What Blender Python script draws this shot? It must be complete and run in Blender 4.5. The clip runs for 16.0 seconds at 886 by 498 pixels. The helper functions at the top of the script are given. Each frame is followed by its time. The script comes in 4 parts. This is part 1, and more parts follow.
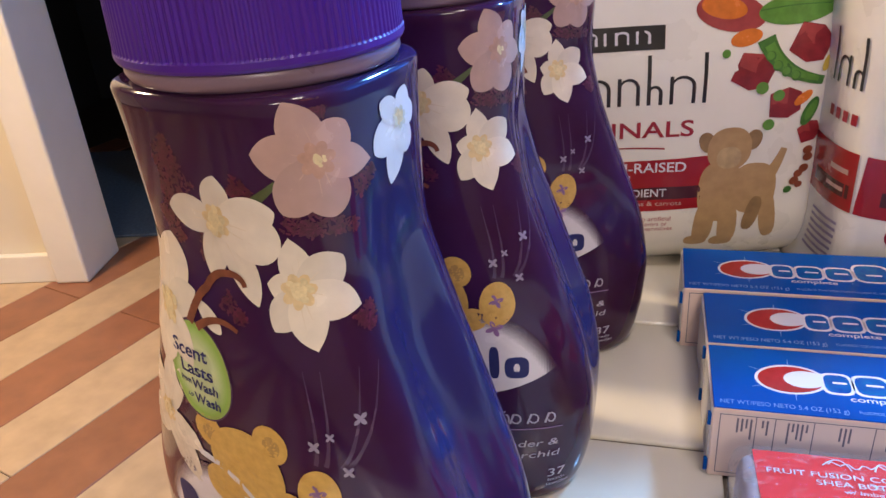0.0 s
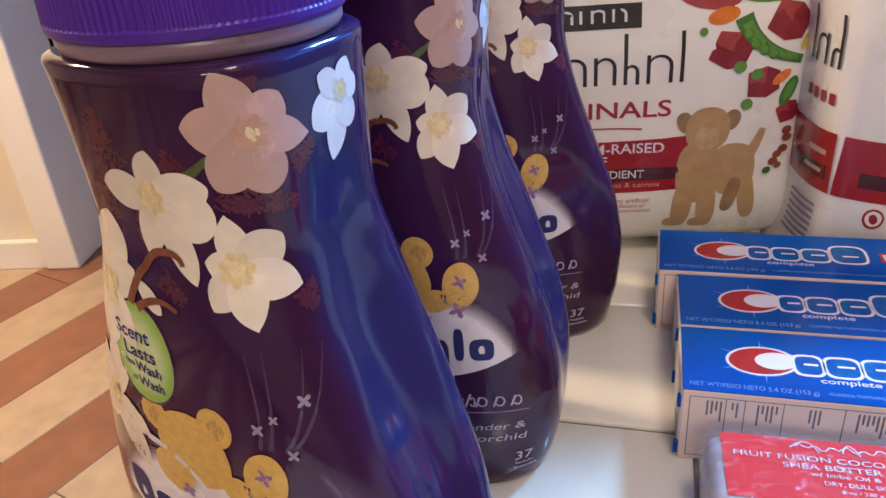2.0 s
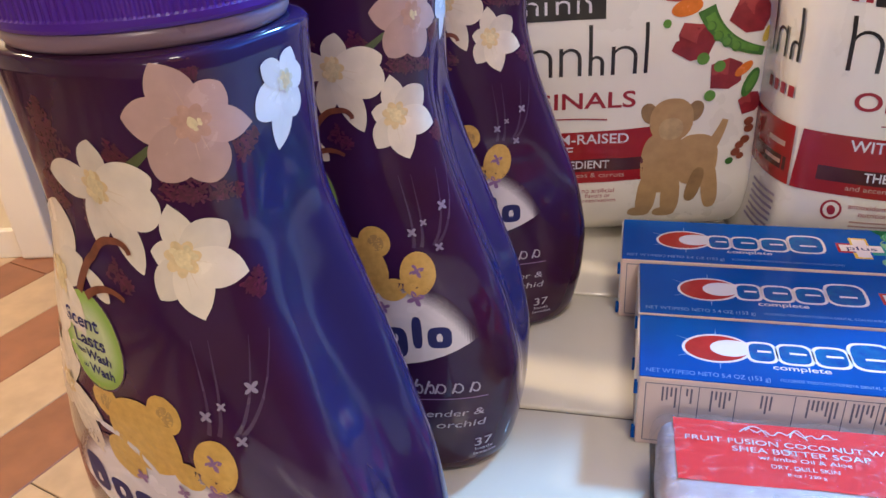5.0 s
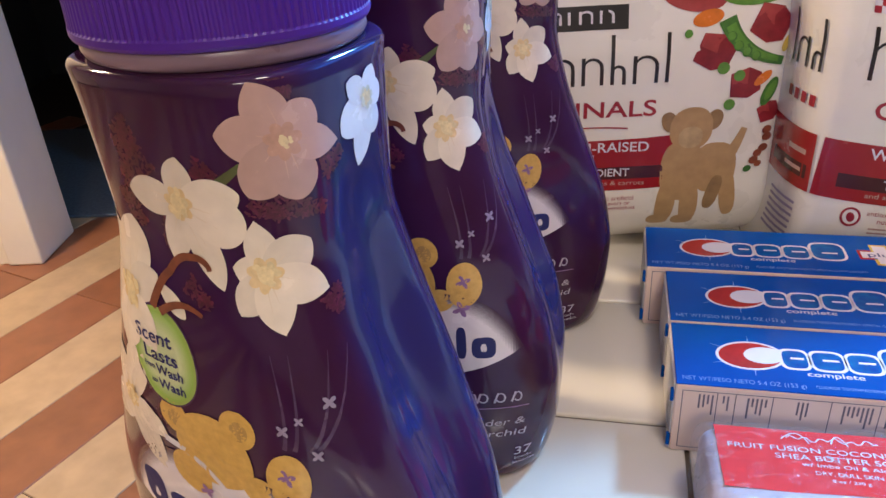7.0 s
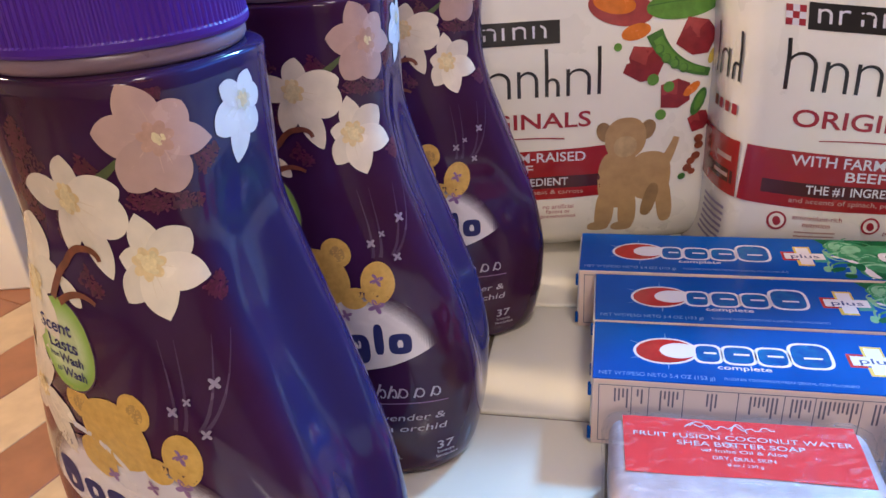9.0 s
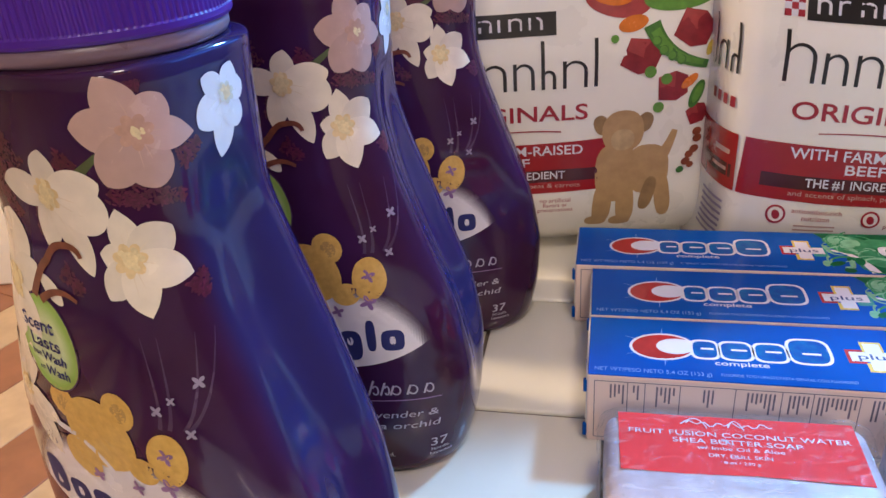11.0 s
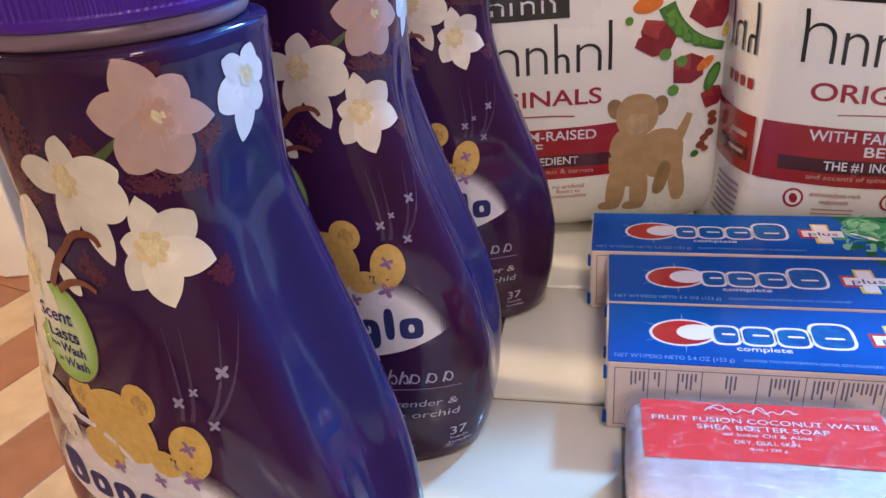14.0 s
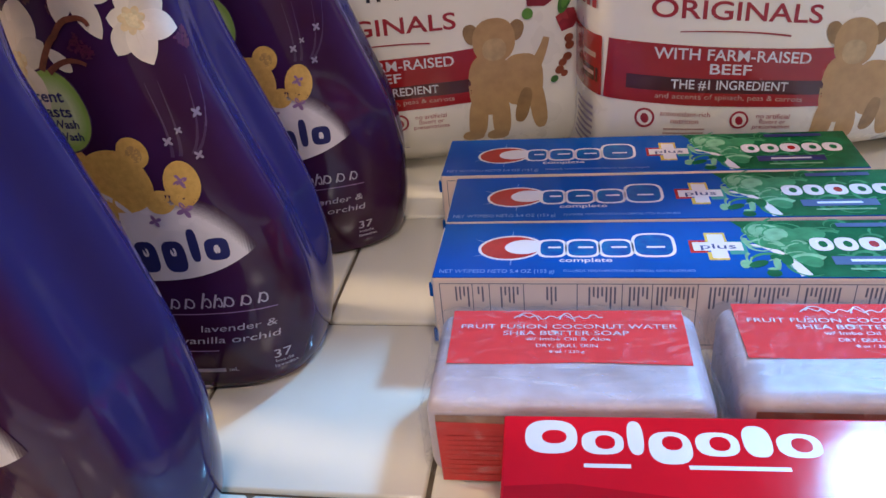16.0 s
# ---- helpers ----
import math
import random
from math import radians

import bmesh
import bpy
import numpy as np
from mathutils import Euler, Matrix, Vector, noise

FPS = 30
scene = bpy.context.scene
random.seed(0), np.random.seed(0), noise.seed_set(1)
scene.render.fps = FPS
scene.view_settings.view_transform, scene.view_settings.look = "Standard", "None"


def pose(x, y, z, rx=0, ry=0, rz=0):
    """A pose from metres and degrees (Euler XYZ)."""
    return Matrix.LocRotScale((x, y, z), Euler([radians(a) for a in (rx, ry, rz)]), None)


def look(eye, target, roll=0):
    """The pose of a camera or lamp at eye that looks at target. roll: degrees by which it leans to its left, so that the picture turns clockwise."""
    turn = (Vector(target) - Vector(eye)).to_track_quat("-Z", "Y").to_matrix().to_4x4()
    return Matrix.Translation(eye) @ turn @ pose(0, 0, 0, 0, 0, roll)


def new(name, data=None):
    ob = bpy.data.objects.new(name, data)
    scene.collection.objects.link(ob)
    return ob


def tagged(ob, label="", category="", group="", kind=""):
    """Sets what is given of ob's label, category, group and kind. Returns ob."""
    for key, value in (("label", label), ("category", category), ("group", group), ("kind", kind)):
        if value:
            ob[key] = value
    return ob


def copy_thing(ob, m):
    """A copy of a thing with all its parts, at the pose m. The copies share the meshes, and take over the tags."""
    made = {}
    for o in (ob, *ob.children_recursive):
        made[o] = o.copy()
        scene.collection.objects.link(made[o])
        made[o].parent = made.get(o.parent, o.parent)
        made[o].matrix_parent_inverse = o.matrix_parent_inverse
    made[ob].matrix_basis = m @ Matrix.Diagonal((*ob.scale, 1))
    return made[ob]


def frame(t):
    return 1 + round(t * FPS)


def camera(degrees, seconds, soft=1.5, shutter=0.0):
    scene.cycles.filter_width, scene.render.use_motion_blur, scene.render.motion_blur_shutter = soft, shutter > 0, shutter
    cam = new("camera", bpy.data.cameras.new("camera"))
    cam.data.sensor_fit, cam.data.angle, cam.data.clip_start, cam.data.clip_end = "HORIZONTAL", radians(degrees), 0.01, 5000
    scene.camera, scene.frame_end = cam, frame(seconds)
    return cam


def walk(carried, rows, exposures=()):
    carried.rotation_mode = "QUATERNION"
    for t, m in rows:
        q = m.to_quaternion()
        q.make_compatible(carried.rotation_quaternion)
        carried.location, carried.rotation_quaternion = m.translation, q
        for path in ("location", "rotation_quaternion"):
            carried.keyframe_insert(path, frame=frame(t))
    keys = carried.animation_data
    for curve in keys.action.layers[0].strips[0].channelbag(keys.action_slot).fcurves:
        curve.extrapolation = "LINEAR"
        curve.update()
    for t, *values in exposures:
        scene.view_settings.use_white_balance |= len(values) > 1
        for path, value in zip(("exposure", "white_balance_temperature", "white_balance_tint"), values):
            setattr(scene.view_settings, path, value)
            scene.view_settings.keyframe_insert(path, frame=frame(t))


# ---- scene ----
cam = camera(60.32, 16.0, soft=1.5)
# seconds, eye x y z, yaw, pitch, roll
PATH = [
    (0, 0.02812, 0.01878, 0.25230, 5.592, -26.663, -4.777),
    (0.5, 0.02552, 0.02039, 0.25231, 5.724, -26.719, -4.780),
    (1, 0.02705, 0.02633, 0.24813, 5.635, -27.079, -4.601),
    (1.5, 0.02848, 0.02635, 0.24882, 5.766, -27.359, -4.686),
    (2, 0.04020, 0.02348, 0.24710, 5.357, -27.762, -4.825),
    (2.5, 0.04131, 0.02314, 0.24518, 4.756, -28.024, -4.810),
    (3, 0.03900, 0.02813, 0.24569, 4.612, -28.278, -4.515),
    (3.5, 0.04118, 0.03049, 0.24289, 4.799, -28.340, -4.710),
    (4, 0.05056, 0.02718, 0.24728, 4.398, -28.567, -4.435),
    (6.5, 0.03919, 0.01875, 0.24836, 3.298, -28.690, -3.886),
    (7, 0.02655, 0.02024, 0.25251, 2.566, -28.460, -3.723),
    (7.5, 0.02144, 0.01882, 0.25485, 2.275, -27.845, -3.814),
    (8, 0.04351, 0.00964, 0.25273, 2.494, -27.173, -4.344),
    (8.5, 0.05671, 0.00230, 0.25080, 2.228, -26.829, -4.269),
    (11, 0.06323, 0.00695, 0.24829, 2.360, -27.303, -4.469),
    (11.5, 0.06292, 0.00650, 0.24582, 2.859, -27.507, -4.630),
    (12, 0.05327, 0.00648, 0.24893, 3.057, -27.322, -4.637),
    (12.5, 0.04739, 0.01234, 0.24746, 2.799, -27.478, -4.566),
    (13, 0.03875, 0.01909, 0.24566, 2.702, -28.051, -4.592),
    (13.5, 0.04070, 0.02064, 0.24587, 2.886, -28.091, -4.883),
    (14, 0.05638, 0.01094, 0.24560, 2.627, -28.119, -5.131),
    (14.5, 0.06369, 0.00405, 0.24189, 2.294, -28.499, -5.173),
    (15, 0.07657, 0.00256, 0.23838, 2.119, -29.140, -5.404),
    (15.5, 0.08908, 0.00125, 0.23417, 1.289, -29.923, -5.502),
    (16, 0.11737, 0.00309, 0.22145, -0.187, -31.089, -5.904),
]


def from_eye(x, y, z, yaw, pitch, roll):
    a, p = radians(yaw), radians(pitch)
    ahead = Vector((-math.sin(a) * math.cos(p), math.cos(a) * math.cos(p), math.sin(p)))
    return look((x, y, z), Vector((x, y, z)) + ahead, roll)


walk(cam, [(t, from_eye(x, y, z, yaw, pitch, roll)) for t, x, y, z, yaw, pitch, roll in PATH], exposures=[(0.0, -0.08), (14.5, -0.08), (16.0, -0.36)])

# ---- world and light ----
world = bpy.data.worlds.new("room_world")
scene.world = world
world.use_nodes = True
world.node_tree.nodes["Background"].inputs[0].default_value = (0.05, 0.22, 1.0, 1)
world.node_tree.nodes["Background"].inputs[1].default_value = 7.0


def area_lamp(name, eye, target, w, h, watts, colour):
    data = bpy.data.lights.new(name, "AREA")
    data.shape, data.size, data.size_y, data.energy, data.color = "RECTANGLE", w, h, watts, colour
    ob = new(name, data)
    ob.matrix_world = look(eye, target)
    return ob


WINDOW_AT = (0.86, 0.93, 1.00)
window_light = area_lamp("window_daylight", WINDOW_AT, (0.1, 0.25, 0.0), 0.12, 0.12, 32.0, (0.19, 0.52, 1.0))
# warm fill added overhead so the middle bottle's front is lit
ceiling_glow = area_lamp("overhead_fill_light", (0.30, -0.22, 1.46), (0.02, 0.3, 0.0), 0.22, 0.22, 5.6, (1.0, 0.86, 0.78))
# warm fill added to brighten the floor and door jamb at the left
hall_glow = area_lamp("hall_fill_light", (-1.75, 1.0, 1.46), (-1.6, 1.3, -0.9), 0.3, 0.3, 66.0, (1.0, 0.76, 0.50))
front_glow = area_lamp("kitchen_lamp_light", (0.02, -2.05, 1.42), (0.1, 0.35, 0.0), 0.7, 0.4, 23.0, (1.0, 0.88, 0.84))


# ---- materials ----
def mat(name, colour, rough=0.5, vary=0.12, scale=60.0, bump=0.0, bump_scale=300.0, metal=0.0, coat=0.0, second=None, alpha=1.0, per_object=0.0, per_island=0.0, spec=0.5):
    m = bpy.data.materials.new(name)
    m.use_nodes = True
    nt = m.node_tree
    b = nt.nodes["Principled BSDF"]
    tc = nt.nodes.new("ShaderNodeTexCoord")
    n1 = nt.nodes.new("ShaderNodeTexNoise")
    n1.inputs["Scale"].default_value = scale
    n1.inputs["Detail"].default_value = 6
    nt.links.new(tc.outputs["Object"], n1.inputs["Vector"])
    mix = nt.nodes.new("ShaderNodeMix")
    mix.data_type = "RGBA"
    ramp = nt.nodes.new("ShaderNodeMapRange")
    ramp.inputs[1].default_value, ramp.inputs[2].default_value = 0.3, 0.7
    nt.links.new(n1.outputs["Fac"], ramp.inputs[0])
    nt.links.new(ramp.outputs[0], mix.inputs[0])
    dark = second or tuple(c * (1 - vary) for c in colour)
    mix.inputs[6].default_value, mix.inputs[7].default_value = (*dark, 1), (*colour, 1)
    out = mix.outputs[2]
    if per_object or per_island:
        hsv = nt.nodes.new("ShaderNodeHueSaturation")
        rnd = nt.nodes.new("ShaderNodeObjectInfo" if per_object else "ShaderNodeNewGeometry")
        mr = nt.nodes.new("ShaderNodeMapRange")
        k = per_object or per_island
        mr.inputs[3].default_value, mr.inputs[4].default_value = 1 - k, 1 + k * 0.5
        nt.links.new(rnd.outputs["Random" if per_object else "Random Per Island"], mr.inputs[0])
        nt.links.new(mr.outputs[0], hsv.inputs["Value"])
        nt.links.new(out, hsv.inputs["Color"])
        out = hsv.outputs[0]
    nt.links.new(out, b.inputs["Base Color"])
    b.inputs["Metallic"].default_value = metal
    b.inputs["Specular IOR Level"].default_value = spec
    b.inputs["Coat Weight"].default_value = coat
    b.inputs["Coat Roughness"].default_value = 0.04
    b.inputs["Alpha"].default_value = alpha
    n2 = nt.nodes.new("ShaderNodeTexNoise")
    n2.inputs["Scale"].default_value = bump_scale
    n2.inputs["Detail"].default_value = 4
    nt.links.new(tc.outputs["Object"], n2.inputs["Vector"])
    rr = nt.nodes.new("ShaderNodeMapRange")
    rr.inputs[3].default_value, rr.inputs[4].default_value = rough * 0.8, min(1, rough * 1.25)
    nt.links.new(n1.outputs["Fac"], rr.inputs[0])
    nt.links.new(rr.outputs[0], b.inputs["Roughness"])
    if bump:
        bp = nt.nodes.new("ShaderNodeBump")
        bp.inputs["Strength"].default_value = min(1.0, bump)
        bp.inputs["Distance"].default_value = 0.001
        nt.links.new(n2.outputs["Fac"], bp.inputs["Height"])
        nt.links.new(bp.outputs[0], b.inputs["Normal"])
    return m


M_TILE = mat("glazed_tile", (0.74, 0.70, 0.60), 0.12, 0.05, 14, 0.12, 40, per_object=0.05)
M_GROUT = mat("old_grout", (0.16, 0.12, 0.08), 0.9, 0.5, 90, 0.5, 900)
M_PLUM = mat("plum_bottle_plastic", (0.036, 0.006, 0.025), 0.09, 0.3, 16, 0.04, 60, coat=0.15, second=(0.046, 0.015, 0.075), spec=0.36)


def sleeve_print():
    """Plum print in front; window light through the blue violet liquid is painted on the right flank."""
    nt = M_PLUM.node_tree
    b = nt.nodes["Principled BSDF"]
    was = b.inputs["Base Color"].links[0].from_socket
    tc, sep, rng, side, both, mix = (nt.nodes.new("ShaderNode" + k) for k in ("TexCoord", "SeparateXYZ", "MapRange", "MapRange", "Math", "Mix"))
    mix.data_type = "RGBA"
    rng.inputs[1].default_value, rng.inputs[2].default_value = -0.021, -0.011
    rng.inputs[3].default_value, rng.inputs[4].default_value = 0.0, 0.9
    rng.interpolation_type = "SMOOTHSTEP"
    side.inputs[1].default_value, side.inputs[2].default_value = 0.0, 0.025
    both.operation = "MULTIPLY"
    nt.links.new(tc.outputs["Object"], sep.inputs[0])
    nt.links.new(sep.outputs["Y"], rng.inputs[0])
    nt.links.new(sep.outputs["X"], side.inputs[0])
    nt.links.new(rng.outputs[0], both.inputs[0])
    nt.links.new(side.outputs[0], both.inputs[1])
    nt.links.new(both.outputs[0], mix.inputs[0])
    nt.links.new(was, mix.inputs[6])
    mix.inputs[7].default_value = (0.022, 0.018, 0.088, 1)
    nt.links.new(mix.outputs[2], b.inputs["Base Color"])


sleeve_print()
M_CAP = mat("violet_cap_plastic", (0.070, 0.009, 0.29), 0.42, 0.1, 40, 0.05, 900)
M_COLLAR = mat("milky_collar_plastic", (0.27, 0.18, 0.23), 0.3, 0.08, 80)
M_RIM = mat("clear_base_plastic", (0.55, 0.52, 0.58), 0.2, 0.1, 80)
M_PETAL = mat("cream_petal_print", (0.86, 0.76, 0.62), 0.25, 0.14, 130, per_island=0.10, coat=0.3)
M_PETAL_PINK = mat("blush_petal_print", (0.58, 0.38, 0.33), 0.25, 0.14, 130, per_island=0.10, coat=0.3)
M_PETAL_COOL = mat("white_petal_print", (0.82, 0.84, 0.84), 0.25, 0.10, 130, per_island=0.08, coat=0.3)
VEIN = {
    "cream_petal_print": mat("cream_petal_vein", (0.82, 0.70, 0.53), 0.25, 0.1, 130, coat=0.3),
    "blush_petal_print": mat("blush_petal_vein", (0.62, 0.41, 0.33), 0.25, 0.1, 130, coat=0.3),
    "white_petal_print": mat("white_petal_vein", (0.76, 0.78, 0.70), 0.25, 0.1, 130, coat=0.3),
}
M_THROAT = {"cream_petal_print": mat("cream_throat_print", (0.86, 0.66, 0.36), 0.25, 0.2, 400, coat=0.3), "blush_petal_print": mat("blush_throat_print", (0.60, 0.36, 0.27), 0.25, 0.2, 400, coat=0.3), "white_petal_print": mat("white_throat_print", (0.80, 0.80, 0.66), 0.25, 0.2, 400, coat=0.3)}
M_HEART = mat("yellow_flower_heart_print", (0.86, 0.71, 0.40), 0.3, 0.2, 900, coat=0.3, per_island=0.15)
M_VANILLA = mat("vanilla_pod_print", (0.24, 0.070, 0.035), 0.3, 0.4, 400, coat=0.3)
M_LAVENDER = mat("lavender_sprig_print", (0.125, 0.014, 0.050), 0.3, 0.5, 700, coat=0.3, per_island=0.5)
M_STEM = mat("green_stem_print", (0.10, 0.13, 0.05), 0.3, 0.3, 400, coat=0.3)
M_BADGE = mat("lime_badge_print", (0.33, 0.50, 0.10), 0.4, 0.25, 60, coat=0.1)
BADGE_RINGS = [mat("badge_fade_print", tuple(a + (b - a) * k for a, b in zip((0.30, 0.50, 0.09), (0.62, 0.70, 0.38))), 0.4, 0.15, 60, coat=0.1) for k in (i / 9 for i in range(10))]

M_NAVY = mat("navy_ink", (0.014, 0.018, 0.13), 0.5, 0.1, 60)
M_GOLD = mat("golden_print", (0.74, 0.47, 0.12), 0.3, 0.35, 350, coat=0.3, second=(0.60, 0.35, 0.08))
M_GOLD_DARK = mat("dark_golden_print", (0.55, 0.33, 0.10), 0.3, 0.3, 350, coat=0.3)
M_LILAC = mat("lilac_print", (0.30, 0.16, 0.36), 0.3, 0.2, 200, coat=0.3)
M_WISP = mat("violet_wisp_print", (0.085, 0.042, 0.105), 0.25, 0.2, 100, coat=0.4)
M_SOFTWHITE = mat("soft_white_print", (0.78, 0.73, 0.76), 0.25, 0.06, 100, coat=0.3)
HALOS = [mat("name_patch_glow", tuple(a + (b - a) * k for a, b in zip((0.045, 0.012, 0.045), (0.78, 0.73, 0.76))), 0.25, 0.05, 100, coat=0.3) for k in ((i / 17) ** 1.6 for i in range(18))]
M_WHITE_INK = mat("white_ink", (0.72, 0.69, 0.74), 0.35, 0.05, 100)
M_SLEEVE_INK = mat("lilac_white_ink", (0.46, 0.40, 0.52), 0.3, 0.05, 100)
M_GREY_INK = mat("grey_violet_ink", (0.30, 0.25, 0.36), 0.35, 0.05, 100)
M_BLUE = mat("blue_carton", (0.001, 0.085, 0.40), 0.16, 0.25, 30, 0.06, 120, spec=0.12, second=(0.001, 0.065, 0.32))
M_BLUE_PALE = mat("pale_blue_ink", (0.16, 0.30, 0.62), 0.3, 0.1, 100)
M_CYAN = mat("deep_teal_blue_print", (0.004, 0.13, 0.36), 0.2, 0.5, 200, spec=0.2, second=(0.002, 0.06, 0.30))
M_GREEN = mat("green_carton_print", (0.006, 0.15, 0.055), 0.2, 0.5, 90, spec=0.15)
M_MINT = mat("mint_print", (0.24, 0.55, 0.32), 0.2, 0.4, 160, spec=0.2)
M_MINT_DEEP = mat("deep_mint_print", (0.05, 0.30, 0.13), 0.2, 0.4, 160, spec=0.2)
M_CARTON = mat("peach_carton_panel", (0.82, 0.64, 0.55), 0.4, 0.05, 60)
M_CARTON_SIDE = mat("grey_white_carton", (0.62, 0.60, 0.60), 0.4, 0.06, 60)
M_INK = mat("dark_panel_ink", (0.17, 0.14, 0.18), 0.5, 0.1, 60)
M_RED_SWOOSH = mat("crimson_print", (0.48, 0.02, 0.025), 0.2, 0.3, 150, coat=0.4)
M_ORANGE = mat("orange_print", (0.75, 0.20, 0.03), 0.25, 0.2, 200, coat=0.3)
M_YELLOW = mat("yellow_print", (0.75, 0.55, 0.10), 0.25, 0.2, 200, coat=0.3)
M_TEAL = mat("teal_print", (0.05, 0.35, 0.30), 0.25, 0.2, 200, coat=0.3)
M_REDBOX = mat("red_carton", (0.66, 0.008, 0.022), 0.12, 0.15, 30, 0.05, 130, spec=0.15)
M_REDDARK = mat("dark_red_carton_print", (0.46, 0.006, 0.016), 0.07, 0.15, 30, spec=0.2)
M_SOAP = mat("pale_wrapped_soap", (0.60, 0.53, 0.60), 0.4, 0.12, 70, 0.4, 120, second=(0.44, 0.35, 0.37))
M_SOAP_EDGE = mat("tan_soap_edge", (0.42, 0.24, 0.15), 0.4, 0.3, 120)
M_SOAP_LABEL = mat("coral_soap_label", (0.90, 0.050, 0.050), 0.6, 0.08, 60, spec=0.1)
M_SOAP_BAND = mat("red_soap_band", (0.78, 0.050, 0.045), 0.35, 0.2, 60)
M_BAG = mat("white_bag_film", (0.86, 0.82, 0.74), 0.28, 0.06, 30, 0.25, 45, coat=0.2)
M_FOIL = mat("silver_bag_foil", (0.75, 0.76, 0.78), 0.2, 0.15, 60, 0.5, 120, metal=0.7)
M_BAGRED = mat("dark_red_band_print", (0.36, 0.016, 0.020), 0.25, 0.12, 60, 0.2, 60, coat=0.3)
M_BAGBROWN = mat("maroon_band_print", (0.085, 0.018, 0.022), 0.25, 0.2, 60, coat=0.3)
M_BLACK = mat("black_print", (0.018, 0.016, 0.017), 0.3, 0.2, 60, coat=0.2)
M_REDINK = mat("red_ink", (0.36, 0.02, 0.035), 0.3, 0.1, 100)
M_TAN = mat("tan_print", (0.50, 0.32, 0.15), 0.4, 0.3, 160, second=(0.42, 0.26, 0.12))
M_TAN_DARK = mat("dark_tan_print", (0.36, 0.22, 0.10), 0.4, 0.3, 160)
M_TAN_PALE = mat("pale_tan_print", (0.58, 0.41, 0.22), 0.4, 0.3, 160)
M_BEEF = mat("beet_red_print", (0.30, 0.025, 0.035), 0.3, 0.35, 150)
M_BEEF_TOP = mat("beet_red_light_print", (0.42, 0.06, 0.06), 0.3, 0.3, 150)
M_PEA = mat("pea_green_print", (0.13, 0.32, 0.05), 0.3, 0.3, 200)
M_POD = mat("pod_green_print", (0.07, 0.21, 0.04), 0.3, 0.4, 250)
M_KIBBLE = mat("kibble_print", (0.28, 0.07, 0.03), 0.4, 0.3, 200)
M_WALL = mat("cream_wall_paint", (0.72, 0.64, 0.50), 0.7, 0.06, 4, 0.1, 200)
M_BROWNWALL = mat("brown_wall_paint", (0.20, 0.15, 0.11), 0.7, 0.1, 4, 0.1, 200)
M_TRIM = mat("white_gloss_trim", (0.80, 0.74, 0.64), 0.35, 0.06, 8)
# near black puts the unlit room's shade into the colour
M_UNLIT_ROOM = mat("unlit_room_shade", (0.045, 0.05, 0.065), 0.8, 0.2, 5)
M_CEIL = mat("white_ceiling_paint", (0.78, 0.75, 0.70), 0.8, 0.04, 4)
M_WOODL = mat("light_maple_board", (0.56, 0.39, 0.24), 0.38, 0.25, 12, per_object=0.10)
M_WOODR = mat("red_oak_board", (0.33, 0.13, 0.065), 0.38, 0.3, 12, per_object=0.12)
M_GAP = mat("board_gap", (0.05, 0.03, 0.02), 0.9, 0.3, 60)
M_RUG = mat("slate_blue_rug", (0.13, 0.16, 0.19), 0.95, 0.35, 80, 0.5, 300)
M_COUNTER = mat("counter_side_wood", (0.30, 0.19, 0.10), 0.5, 0.3, 20)
M_LAMP = bpy.data.materials.new("lamp_glow")
M_LAMP.use_nodes = True
M_LAMP.node_tree.nodes["Principled BSDF"].inputs["Emission Color"].default_value = (1.0, 0.76, 0.5, 1)
M_LAMP.node_tree.nodes["Principled BSDF"].inputs["Emission Strength"].default_value = 12.0


